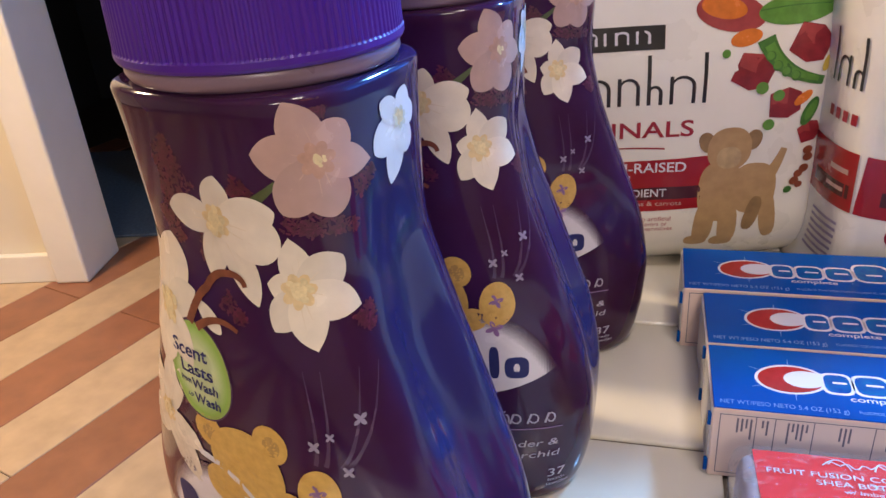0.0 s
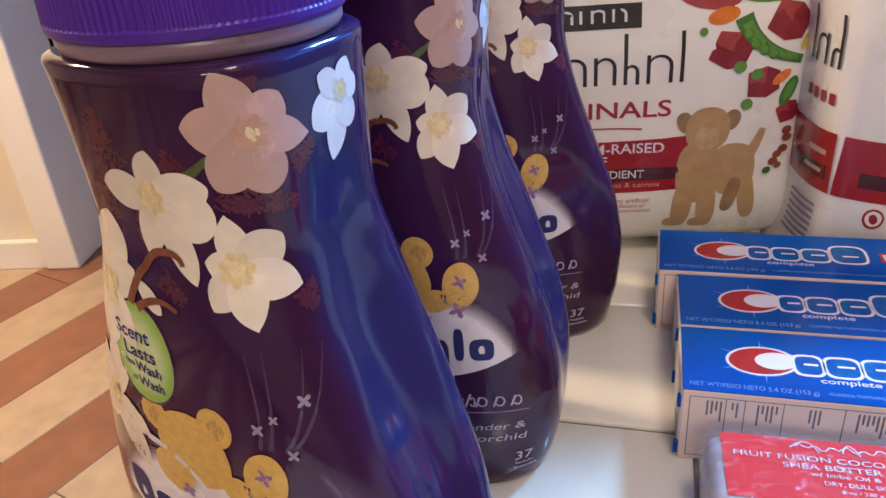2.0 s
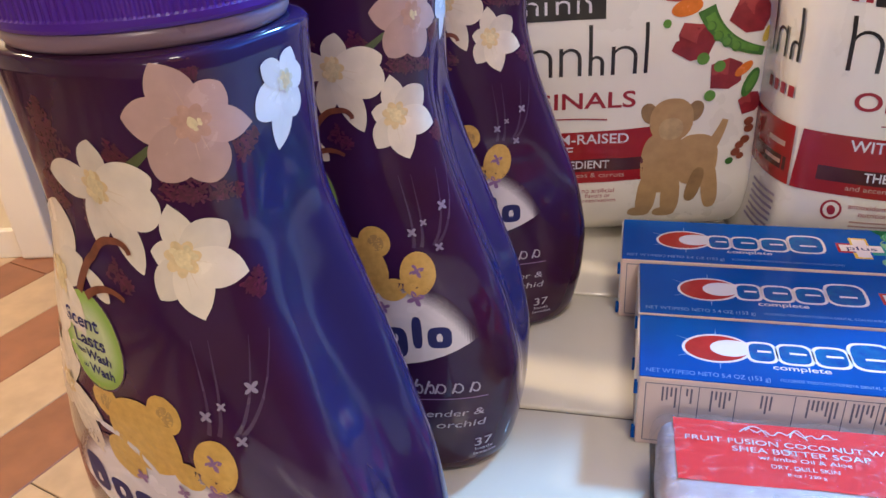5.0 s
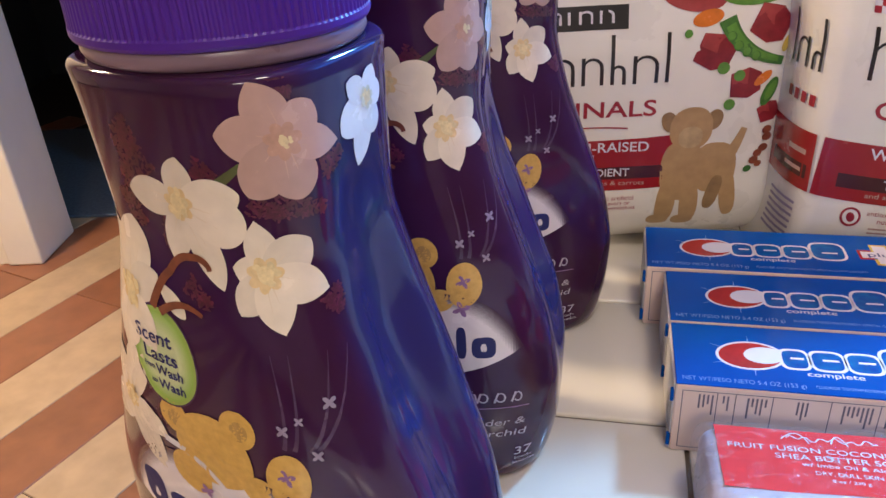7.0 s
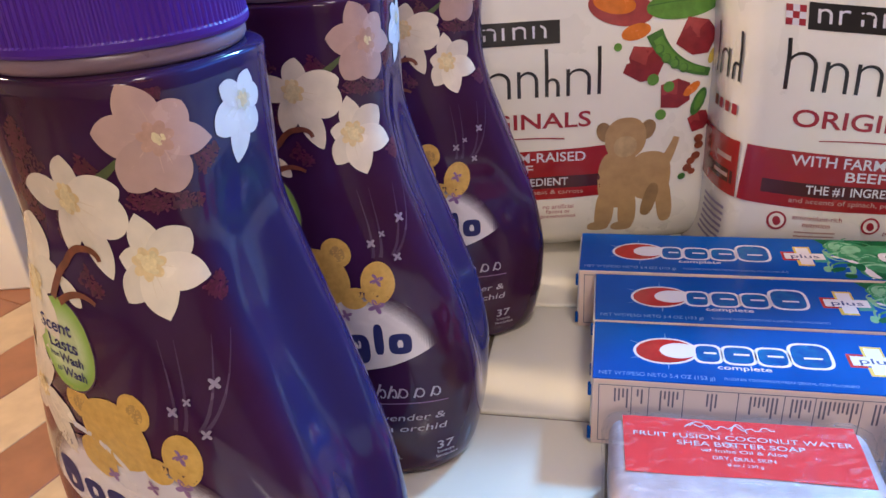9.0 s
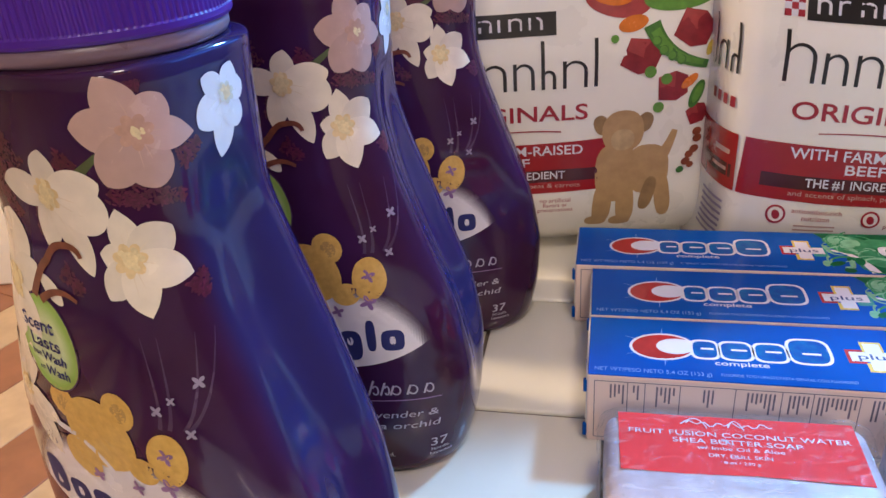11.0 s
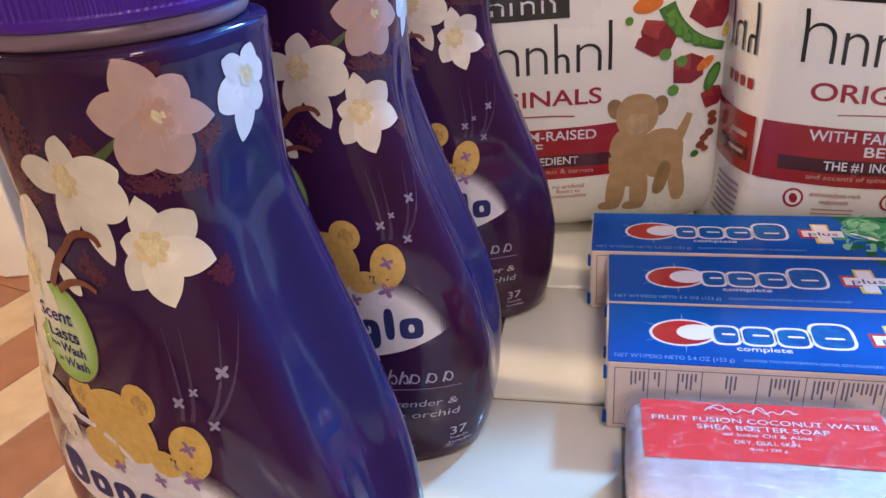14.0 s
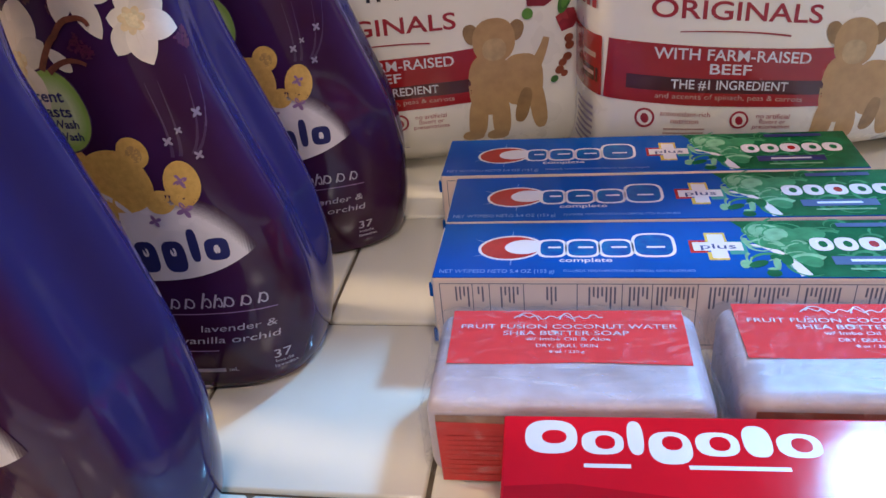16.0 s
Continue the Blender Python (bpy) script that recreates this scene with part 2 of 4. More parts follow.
def wrap_material():
    """Thin clear film: mostly see-through, a little milky, with crinkles that catch the light."""
    m = bpy.data.materials.new("crinkled_clear_wrap")
    m.use_nodes = True
    nt = m.node_tree
    nt.nodes.remove(nt.nodes["Principled BSDF"])
    out = nt.nodes["Material Output"]
    tc, mp, nz, bp = (nt.nodes.new("ShaderNode" + k) for k in ("TexCoord", "Mapping", "TexNoise", "Bump"))
    mp.inputs["Scale"].default_value = (1.0, 0.28, 0.45)
    nz.inputs["Scale"].default_value, nz.inputs["Detail"].default_value, nz.inputs["Distortion"].default_value = 85, 4, 2.4
    bp.inputs["Strength"].default_value, bp.inputs["Distance"].default_value = 0.9, 0.0025
    nt.links.new(tc.outputs["Object"], mp.inputs[0])
    nt.links.new(mp.outputs[0], nz.inputs["Vector"])
    nt.links.new(nz.outputs["Fac"], bp.inputs["Height"])
    clear, milk, gloss, fres, m1, m2 = (nt.nodes.new("ShaderNode" + k) for k in ("BsdfTransparent", "BsdfDiffuse", "BsdfGlossy", "Fresnel", "MixShader", "MixShader"))
    milk.inputs[0].default_value = (0.80, 0.78, 0.82, 1)
    gloss.inputs["Roughness"].default_value = 0.10
    fres.inputs[0].default_value = 1.5
    for n in (milk, gloss, fres):
        nt.links.new(bp.outputs[0], n.inputs["Normal"])
    st, sr = nt.nodes.new("ShaderNodeTexNoise"), nt.nodes.new("ShaderNodeMapRange")
    sm = nt.nodes.new("ShaderNodeMapping")
    sm.inputs["Scale"].default_value = (0.30, 1.0, 1.0)
    st.inputs["Scale"].default_value, st.inputs["Detail"].default_value, st.inputs["Distortion"].default_value = 150, 5, 2.8
    sr.inputs[1].default_value, sr.inputs[2].default_value, sr.inputs[3].default_value, sr.inputs[4].default_value = 0.55, 0.80, 0.02, 0.40
    nt.links.new(tc.outputs["Object"], sm.inputs[0])
    nt.links.new(sm.outputs[0], st.inputs["Vector"])
    nt.links.new(st.outputs["Fac"], sr.inputs[0])
    nt.links.new(sr.outputs[0], m1.inputs[0])
    nt.links.new(clear.outputs[0], m1.inputs[1])
    nt.links.new(milk.outputs[0], m1.inputs[2])
    part_gloss = nt.nodes.new("ShaderNodeMath")
    part_gloss.operation = "MULTIPLY"
    part_gloss.inputs[1].default_value = 0.08
    nt.links.new(fres.outputs[0], part_gloss.inputs[0])
    nt.links.new(part_gloss.outputs[0], m2.inputs[0])
    nt.links.new(m1.outputs[0], m2.inputs[1])
    nt.links.new(gloss.outputs[0], m2.inputs[2])
    nt.links.new(m2.outputs[0], out.inputs[0])
    return m


M_WRAP = wrap_material()


# ---- mesh helpers ----
def smooth(me):
    for p in me.polygons:
        p.use_smooth = True


def part(name, bm, material, parent=None, label="", shade=False):
    me = bpy.data.meshes.new(name)
    bmesh.ops.recalc_face_normals(bm, faces=bm.faces)
    bm.to_mesh(me)
    bm.free()
    for m in material if isinstance(material, (list, tuple)) else [material]:
        me.materials.append(m)
    if shade:
        smooth(me)
    ob = new(name, me)
    ob.parent = parent
    if label:
        tagged(ob, label)
    return ob


def thing(name, place, label, category, group=""):
    ob = new(name)
    ob.empty_display_size = 0.02
    ob.matrix_basis = place
    return tagged(ob, label, category, group)


def box_bm(x0, y0, z0, x1, y1, z1, bevel=0.0, seg=2):
    bm = bmesh.new()
    bmesh.ops.create_cube(bm, size=1.0)
    for v in bm.verts:
        v.co = Vector((x0 + (v.co.x + 0.5) * (x1 - x0), y0 + (v.co.y + 0.5) * (y1 - y0), z0 + (v.co.z + 0.5) * (z1 - z0)))
    if bevel:
        bmesh.ops.bevel(bm, geom=bm.edges[:], offset=bevel, segments=seg, affect="EDGES", profile=0.5)
    return bm


def structure(name, bm, material, label="", shade=False):
    return tagged(part(name, bm, material, None, label, shade), kind="structure")


TEXT_CACHE = {}


def text_shape(words, bold=0.0):
    """Flat triangles of a line of text, one unit wide."""
    if (words, bold) not in TEXT_CACHE:
        cu = bpy.data.curves.new("text", "FONT")
        cu.body, cu.resolution_u, cu.offset = words, 4, bold
        ob = new("text", cu)
        dg = bpy.context.evaluated_depsgraph_get()
        me = bpy.data.meshes.new_from_object(ob.evaluated_get(dg))
        vs = [(v.co.x, v.co.y) for v in me.vertices]
        fs = [tuple(p.vertices) for p in me.polygons]
        bpy.data.objects.remove(ob)
        bpy.data.meshes.remove(me)
        bpy.data.curves.remove(cu)
        x0, x1 = min(v[0] for v in vs), max(v[0] for v in vs)
        TEXT_CACHE[words, bold] = ([((x - x0) / (x1 - x0), y) for x, y in vs], fs)
    return TEXT_CACHE[words, bold]


class Art:
    """Printed shapes laid on a surface: points are (u, v) on the print and a small lift."""

    def __init__(self, mapper, lift=0.00012):
        self.mapper, self.lift, self.vs, self.fs, self.ms, self.mats, self.level = mapper, lift, [], [], [], [], 0

    def slot(self, m):
        if m not in self.mats:
            self.mats.append(m)
        return self.mats.index(m)

    def poly(self, pts, m, centre=None, rings=6, up=True):
        if up:
            self.level += 1
        n, h = len(pts), self.lift * (1 + 0.12 * self.level)
        cx = centre[0] if centre else sum(p[0] for p in pts) / n
        cy = centre[1] if centre else sum(p[1] for p in pts) / n
        base, k = len(self.vs), self.slot(m)
        self.vs.append((cx, cy, h))
        for r in range(1, rings + 1):
            self.vs += [(cx + (x - cx) * r / rings, cy + (y - cy) * r / rings, h) for x, y in pts]
        for i in range(n):
            j = (i + 1) % n
            self.fs.append((base, base + 1 + i, base + 1 + j))
            self.ms.append(k)
            for r in range(rings - 1):
                a, b = base + 1 + r * n, base + 1 + (r + 1) * n
                self.fs.append((a + i, b + i, b + j, a + j))
                self.ms.append(k)
        return self

    def oval(self, cx, cy, rx, ry, m, turn=0.0, n=28, power=2.0, rings=6, up=True):
        c, s = math.cos(radians(turn)), math.sin(radians(turn))
        pts = []
        for i in range(n):
            a = 2 * math.pi * i / n
            x = rx * math.copysign(abs(math.cos(a)) ** (2 / power), math.cos(a))
            y = ry * math.copysign(abs(math.sin(a)) ** (2 / power), math.sin(a))
            pts.append((cx + x * c - y * s, cy + x * s + y * c))
        return self.poly(pts, m, (cx, cy), rings, up)

    def glow(self, cx, cy, rx, ry, mats, n=72, rings=88, power=2.2):
        """One oval patch whose rings go through mats from its rim inwards."""
        start = len(self.fs)
        self.oval(cx, cy, rx, ry, mats[-1], 0, n, power, rings)
        slots = [self.slot(m) for m in mats]
        for i in range(start, len(self.fs)):
            ring = (i - start) % rings  # 0 is the middle
            self.ms[i] = slots[min(len(mats) - 1, rings - 1 - ring)]
        return self

    def ribbon(self, pts, w0, w1, m, up=True):
        """A stroke along points, its width going from w0 to w1."""
        if up:
            self.level += 1
        h, base, k, n = self.lift * (1 + 0.12 * self.level), len(self.vs), self.slot(m), len(pts)
        c = max(1, math.ceil(max(w0, w1) / 0.004))
        for i, (x, y) in enumerate(pts):
            ax, ay = pts[max(0, i - 1)]
            bx, by = pts[min(n - 1, i + 1)]
            d = math.hypot(bx - ax, by - ay) or 1
            w = (w0 + (w1 - w0) * i / (n - 1)) / 2
            for j in range(c + 1):
                q = w * (2 * j / c - 1)
                self.vs.append((x + (by - ay) / d * q, y - (bx - ax) / d * q, h))
        for i in range(n - 1):
            for j in range(c):
                a = base + (c + 1) * i + j
                self.fs.append((a, a + 1, a + c + 2, a + c + 1))
                self.ms.append(k)
        return self

    def bar(self, x0, y0, x1, y1, m, n=12, up=True, bend=0.0):
        pts = [(x0 + (x1 - x0) * i / n, (y0 + y1) / 2 + bend * (1 - (2 * i / n - 1) ** 2)) for i in range(n + 1)]
        return self.ribbon(pts, y1 - y0, y1 - y0, m, up)

    def text(self, words, x, y, width, height, m, turn=0.0, slant=0.0, up=True, bold=0.0):
        """Words with their foot at (x, y), so wide; height is that of a capital."""
        if up:
            self.level += 1
        vs, fs = text_shape(words, bold)
        h, base, k = self.lift * (1 + 0.12 * self.level), len(self.vs), self.slot(m)
        c, s = math.cos(radians(turn)), math.sin(radians(turn))
        for a, b in vs:
            b = b / 0.7 * height
            a = a * width + slant * b
            self.vs.append((x + a * c - b * s, y + a * s + b * c, h))
        for f in fs:
            self.fs.append(tuple(base + i for i in f))
            self.ms.append(k)
        return self

    def make(self, name, parent, label=""):
        me = bpy.data.meshes.new(name)
        me.from_pydata([self.mapper(*v) for v in self.vs], [], self.fs)
        for m in self.mats:
            me.materials.append(m)
        for p, k in zip(me.polygons, self.ms):
            p.material_index = k
            p.use_smooth = True
        ob = new(name, me)
        ob.parent = parent
        if label:
            tagged(ob, label)
        return ob


def arc(x, y, r, a0, a1, n=10, ry=None):
    return [(x + r * math.cos(radians(a0 + (a1 - a0) * i / n)), y + (ry or r) * math.sin(radians(a0 + (a1 - a0) * i / n))) for i in range(n + 1)]


def curve3(p0, p1, p2, n=10):
    return [tuple((1 - t) ** 2 * a + 2 * t * (1 - t) * b + t * t * c for a, b, c in zip(p0, p1, p2)) for t in (i / n for i in range(n + 1))]


# ---- the room ----
FLOOR_Z = -0.90
TURN = -11.2  # the counter's tiles and cartons lie at this angle
BOARD = 62.6  # the floor boards' direction


def room():
    structure("floor", box_bm(-5, -3, FLOOR_Z - 0.1, 3, 6, FLOOR_Z - 0.004), M_GAP, "dark gaps beneath a striped wooden board floor")
    structure("ceiling", box_bm(-5, -3, 1.52, 3, 6, 1.62), M_CEIL, "plain white painted ceiling")
    structure("wall_south", box_bm(-5, -2.6, FLOOR_Z, 3, -2.5, 1.52), M_WALL, "plain cream painted wall")
    structure("wall_west", box_bm(-4.2, -2.5, FLOOR_Z, -4.1, 6, 1.52), M_WALL, "plain cream painted wall")
    # north wall with the dark doorway
    structure("wall_north", box_bm(-4.1, 2.20, FLOOR_Z, -1.44, 2.34, 1.52), M_WALL, "cream painted wall beside the doorway")
    structure("wall_north_east", box_bm(-0.55, 2.20, FLOOR_Z, 1.04, 2.34, 1.52), M_WALL, "cream painted wall behind the counter")
    structure("wall_north_lintel", box_bm(-1.44, 2.20, 1.15, -0.55, 2.34, 1.52), M_WALL, "cream painted wall above the doorway")
    for name, x0 in (("door_trim_west", -1.485), ("door_trim_east", -0.57)):
        bm = box_bm(x0, 2.155, FLOOR_Z, x0 + 0.115, 2.39, 1.19, 0.008)
        structure(name, bm, M_TRIM, "white glossy painted door jamb, slightly scuffed")
    structure("door_trim_head", box_bm(-1.37, 2.16, 1.10, -0.57, 2.385, 1.19, 0.008), M_TRIM, "white glossy painted door head")
    structure("baseboard", box_bm(-4.1, 2.17, FLOOR_Z, -1.487, 2.199, FLOOR_Z + 0.1, 0.004), M_TRIM, "white painted baseboard")
    structure("wall_far_room", box_bm(-4.1, 4.6, FLOOR_Z, 1.3, 4.7, 1.52), M_UNLIT_ROOM, "wall of the unlit room beyond, its shade painted in")
    structure("wall_far_room_west", box_bm(-2.6, 2.34, FLOOR_Z, -2.5, 4.6, 1.52), M_UNLIT_ROOM, "side wall of the unlit room, its shade painted in")
    structure("wall_far_room_east", box_bm(0.2, 2.34, FLOOR_Z, 0.3, 4.6, 1.52), M_UNLIT_ROOM, "side wall of the unlit room, its shade painted in")
    structure("ceiling_far_room", box_bm(-2.5, 2.34, 1.40, 0.2, 4.6, 1.44), M_UNLIT_ROOM, "ceiling of the unlit room, its shade painted in")
    # east wall with the window the daylight comes through
    wy, wz, hw, hh = 0.76, 0.85, 0.58, 0.52
    x0, x1 = 0.90, 1.04
    structure("wall_east_low", box_bm(x0, -2.5, FLOOR_Z, x1, 2.2, wz - hh), M_BROWNWALL, "brown wall below the window")
    structure("wall_east_high", box_bm(x0, -2.5, wz + hh, x1, 2.2, 1.52), M_BROWNWALL, "brown wall above the window")
    structure("wall_east_south", box_bm(x0, -2.5, wz - hh, x1, wy - hw, wz + hh), M_BROWNWALL, "brown wall beside the window")
    structure("wall_east_north", box_bm(x0, wy + hw, wz - hh, x1, 2.2, wz + hh), M_BROWNWALL, "brown wall beside the window")
    win = tagged(new("window_1"), "wide white framed window letting in blue daylight", "window", kind="structure")
    for a in ((wy - hw, wz - hh, wy - hw + 0.02, wz + hh), (wy + hw - 0.02, wz - hh, wy + hw, wz + hh), (wy - hw + 0.02, wz - hh, wy + hw - 0.02, wz - hh + 0.02), (wy - hw + 0.02, wz + hh - 0.02, wy + hw - 0.02, wz + hh)):
        part("window_frame", box_bm(x0 + 0.03, a[0], a[1], x0 + 0.07, a[2], a[3], 0.002), M_TRIM, win)
    # unseen ceiling lamps, added at the three warm lights
    for place, r in (((0.30, -0.22, 1.518), 0.13), ((0.02, -2.05, 1.518), 0.22), ((-1.75, 1.0, 1.518), 0.17)):
        lamp = thing("ceiling_lamp", pose(*place), "unseen round white glass ceiling lamp giving warm light", "ceiling lamp", "ceiling lamps")
        bm = bmesh.new()
        bmesh.ops.create_cone(bm, cap_ends=True, segments=32, radius1=r * 0.96, radius2=r, depth=0.02, matrix=Matrix.Translation((0, 0, -0.012)))
        part("diffuser", bm, M_LAMP, lamp)
        bm = bmesh.new()
        bmesh.ops.create_cone(bm, cap_ends=True, segments=32, radius1=r * 1.06, radius2=r * 1.06, depth=0.012, matrix=Matrix.Translation((0, 0, -0.002)))
        part("rim", bm, M_TRIM, lamp)
    rug = box_bm(-2.2, 2.50, FLOOR_Z, -0.7, 3.5, FLOOR_Z + 0.012, 0.004)
    tagged(part("rug", rug, M_RUG), "slate blue woven rug on the dark room's floor", "rug")


room()


# ---- the tiled counter ----
TILE, JOINT, EDGE = 0.1065, 0.0022, -0.170
CO = Matrix.Translation((0.109, 0.3018, 0.0)) @ pose(0, 0, 0, 0, 0, TURN)
counter = tagged(new("counter"), "white glazed tile kitchen counter with dark grout", "counter", kind="structure")
bed = part("grout_bed", box_bm(EDGE, -0.42, -0.045, 0.62, 0.335, -0.0022), M_GROUT, counter, "dark brown grout between the tiles")
bed.matrix_basis = CO
base = part("counter_base", box_bm(EDGE + 0.02, -0.38, FLOOR_Z, 0.60, 0.32, -0.046), M_COUNTER, counter, "brown wooden counter base")
base.matrix_basis = CO


TILE_MESHES = {}


def tile_mesh(w):
    """A glazed tile of that width, its left edge at x = 0."""
    if w not in TILE_MESHES:
        h = (TILE - JOINT) / 2
        bm = box_bm(0, -h, -0.008, w, h, 0.0, 0.0013, 2)
        me = bpy.data.meshes.new("tile")
        bm.to_mesh(me)
        bm.free()
        smooth(me)
        me.materials.append(M_TILE)
        TILE_MESHES[w] = me
    return TILE_MESHES[w]


for row in range(-4, 3):
    for col in range(-3, 6):
        x0 = (col - 0.5) * TILE + (TILE * 0.5 + 0.0145 if row % 2 else 0.0) + JOINT / 2
        x1 = x0 + TILE - JOINT
        x0 = max(x0, EDGE)
        if x1 - x0 > 0.01:
            ob = new("tile", tile_mesh(round(x1 - x0, 4)))
            ob.parent = counter
            ob.matrix_basis = CO @ pose(x0, (row + 0.5) * TILE, random.uniform(-0.00015, 0.00015), random.uniform(-0.1, 0.1), random.uniform(-0.1, 0.1), 0)


# ---- bottles ----
BZ = np.array([0, 0.008, 0.025, 0.05, 0.08, 0.11, 0.14, 0.165, 0.185, 0.2025, 0.2095])
BA = np.array([0.0587, 0.0620, 0.0657, 0.0666, 0.0611, 0.0504, 0.0400, 0.0350, 0.0364, 0.0368, 0.0371])
BB = np.array([0.0366, 0.0376, 0.0375, 0.0367, 0.0367, 0.0372, 0.0349, 0.0302, 0.0309, 0.0320, 0.0330])
FINE = np.linspace(0, 0.2095, 211)


def soft_curve(v):
    c = np.interp(np.linspace(-0.012, 0.2215, 235), BZ, v)
    k = np.exp(-0.5 * (np.arange(-12, 13) / 5.0) ** 2)
    return np.convolve(c, k / k.sum(), "same")[12:223]


FA, FB, POW = soft_curve(BA), soft_curve(BB), 2.9


def flute(x, y, b, z):
    """The hollow grip that runs down each flank between two soft ridges."""
    w = math.exp(-(((z - 0.105) / 0.066) ** 4))
    return x * (1 + 0.10 * w * np.exp(-((y / (0.9 * b)) ** 4))) * (1 - 0.150 * w * np.exp(-((y / (0.42 * b)) ** 2)))


def cross(z, n=400):
    a, b = np.interp(z, FINE, FA), np.interp(z, FINE, FB)
    ph = np.linspace(0, math.pi, n)
    x = np.abs(np.sin(ph)) ** (2 / POW) * a
    y = -np.sign(np.cos(ph)) * np.abs(np.cos(ph)) ** (2 / POW) * b
    x = flute(x, y, b, z)
    return x, y, np.r_[0, np.cumsum(np.hypot(np.diff(x), np.diff(y)))]


CROSS = [cross(z) for z in FINE]


def on_bottle(s, z, h):
    """The point s along the skin from the middle of the front, at height z, lifted by h."""
    i = int(min(210, max(0, round(z / 0.2095 * 210))))
    x, y, run = CROSS[i]
    q = abs(s)
    px, py = np.interp(q, run, x), np.interp(q, run, y)
    e = 0.001
    tx, ty = np.interp(q + e, run, x) - np.interp(max(0, q - e), run, x), np.interp(q + e, run, y) - np.interp(max(0, q - e), run, y)
    d = math.hypot(tx, ty) or 1
    # the exact half-width between two heights
    f = np.interp(z, FINE, FA) / FA[i]
    px, py = px * f + ty / d * h, py * f - tx / d * h
    return (math.copysign(px, s), float(py), z)


def bottle_body():
    bm = bmesh.new()
    n = 180
    rows = [(0.0, 0.90), (0.0004, 0.945), (0.0016, 0.972), (0.004, 0.99)] + [(0.008 + 0.00335 * i, 1.0) for i in range(60)] + [(0.2088, 1.004), (0.2098, 0.99), (0.2104, 0.96), (0.2106, 0.92), (0.2108, 0.86)]
    loops = []
    for z, k in rows:
        a, b = np.interp(z, FINE, FA) * k, np.interp(z, FINE, FB) * k
        loop = []
        for i in range(n):
            p = 2 * math.pi * i / n
            # even spacing round the flat sides
            cx, sx = math.cos(p), math.sin(p)
            r = 1 / ((abs(sx)) ** POW + abs(cx) ** POW) ** (1 / POW)
            loop.append(bm.verts.new((float(flute(a * sx * r, -b * cx * r, b, z)), -b * cx * r, z)))
        loops.append(loop)
    for lo, hi in zip(loops, loops[1:]):
        for i in range(n):
            bm.faces.new((lo[i], lo[(i + 1) % n], hi[(i + 1) % n], hi[i]))
    bm.faces.new(loops[0][::-1])
    bm.faces.new(loops[-1])
    return bm


def ring_bm(profile, n=96, ax=1.0, ay=1.0, rib=None):
    """A turned form; profile: (radius, z, ribbed)."""
    bm = bmesh.new()
    loops = []
    for r, z, ribbed in profile:
        loop = []
        for i in range(n):
            a = 2 * math.pi * i / n
            q = r - (rib if ribbed and rib and i % 4 in (0, 1) else 0)
            loop.append(bm.verts.new((q * ax * math.sin(a), -q * ay * math.cos(a), z)))
        loops.append(loop)
    for lo, hi in zip(loops, loops[1:]):
        for i in range(n):
            bm.faces.new((lo[i], lo[(i + 1) % n], hi[(i + 1) % n], hi[i]))
    bm.faces.new(loops[0][::-1])
    bm.faces.new(loops[-1])
    return bm


def petal(art, cx, cy, angle, length, width, m, tip=0.35):
    """A petal from (cx, cy) outward; tip: how pointed."""
    c, s = math.cos(radians(angle)), math.sin(radians(angle))
    f = 0.50 + 0.75 * tip
    ks = [0.0, 0.06, 0.14, 0.24, 0.34, 0.44, 0.54, 0.63, 0.71, 0.78, 0.84, 0.89, 0.93, 0.965, 0.985, 1.0]
    ws = [(0.05 + k) ** 0.55 * max(0.0, 1 - k ** 2.3) ** f for k in ks]
    top = max(ws)
    half = [(k * length, w / top * width / 2) for k, w in zip(ks, ws)]
    pts = half + [(x, -y) for x, y in reversed(half[1:-1])]
    art.poly([(cx + x * c - y * s, cy + x * s + y * c) for x, y in pts], m, (cx + 0.5 * length * c, cy + 0.5 * length * s), 6)
    for q, e in ((-0.2, 0.6), (0.16, 0.5)):
        a = [(k * length, q * width * (0.2 + 0.8 * k)) for k in (0.1, 0.22, 0.36, e)]
        art.ribbon([(cx + x * c - y * s, cy + x * s + y * c) for x, y in a], width * 0.05, width * 0.008, VEIN[m.name], up=q < 0)


SLEEVE = [0.0, 0.0]  # how far round a bottle its sleeve has turned, below and above


def on_lower(s, z, h):
    return on_bottle(s - 0.002 + SLEEVE[0], z, h)


def on_sleeve(s, z, h):
    k = max(0.0, min(1.0, (z - 0.10) / 0.04))
    return on_bottle(s + 0.0012 + SLEEVE[0] + (SLEEVE[1] - SLEEVE[0]) * k, min(z + 0.04 * max(0.0, z - 0.13), 0.2094), h)


def flower(name, parent, cx, cy, petals, m, heart, throat=0.0):
    art = Art(on_sleeve, 0.00016)
    for a, l, w, tip in petals:
        petal(art, cx, cy, a, l, w, m, tip)
    rnd = random.Random(name + str(cx))
    if throat:
        for i in range(7):
            a = radians(51 * i + 10)
            art.oval(cx + 0.62 * throat * math.cos(a), cy + 0.62 * throat * math.sin(a), throat * 0.52, throat * 0.36, M_THROAT[m.name], 51 * i + 10, 12, 2, 1, up=i == 0)
    heart *= 1.25
    art.oval(cx, cy, heart * 0.6, heart * 0.75, M_HEART, 20, 14, 2, 2)
    for i in range(11):
        a, r = rnd.uniform(0, 6.3), rnd.uniform(0.1, 1.0) * heart
        art.oval(cx + r * math.cos(a), cy + r * math.sin(a), heart * 0.26, heart * 0.34, M_HEART, rnd.uniform(0, 90), 8, 2, 1, up=i % 4 == 0)
    return art.make(name, parent)


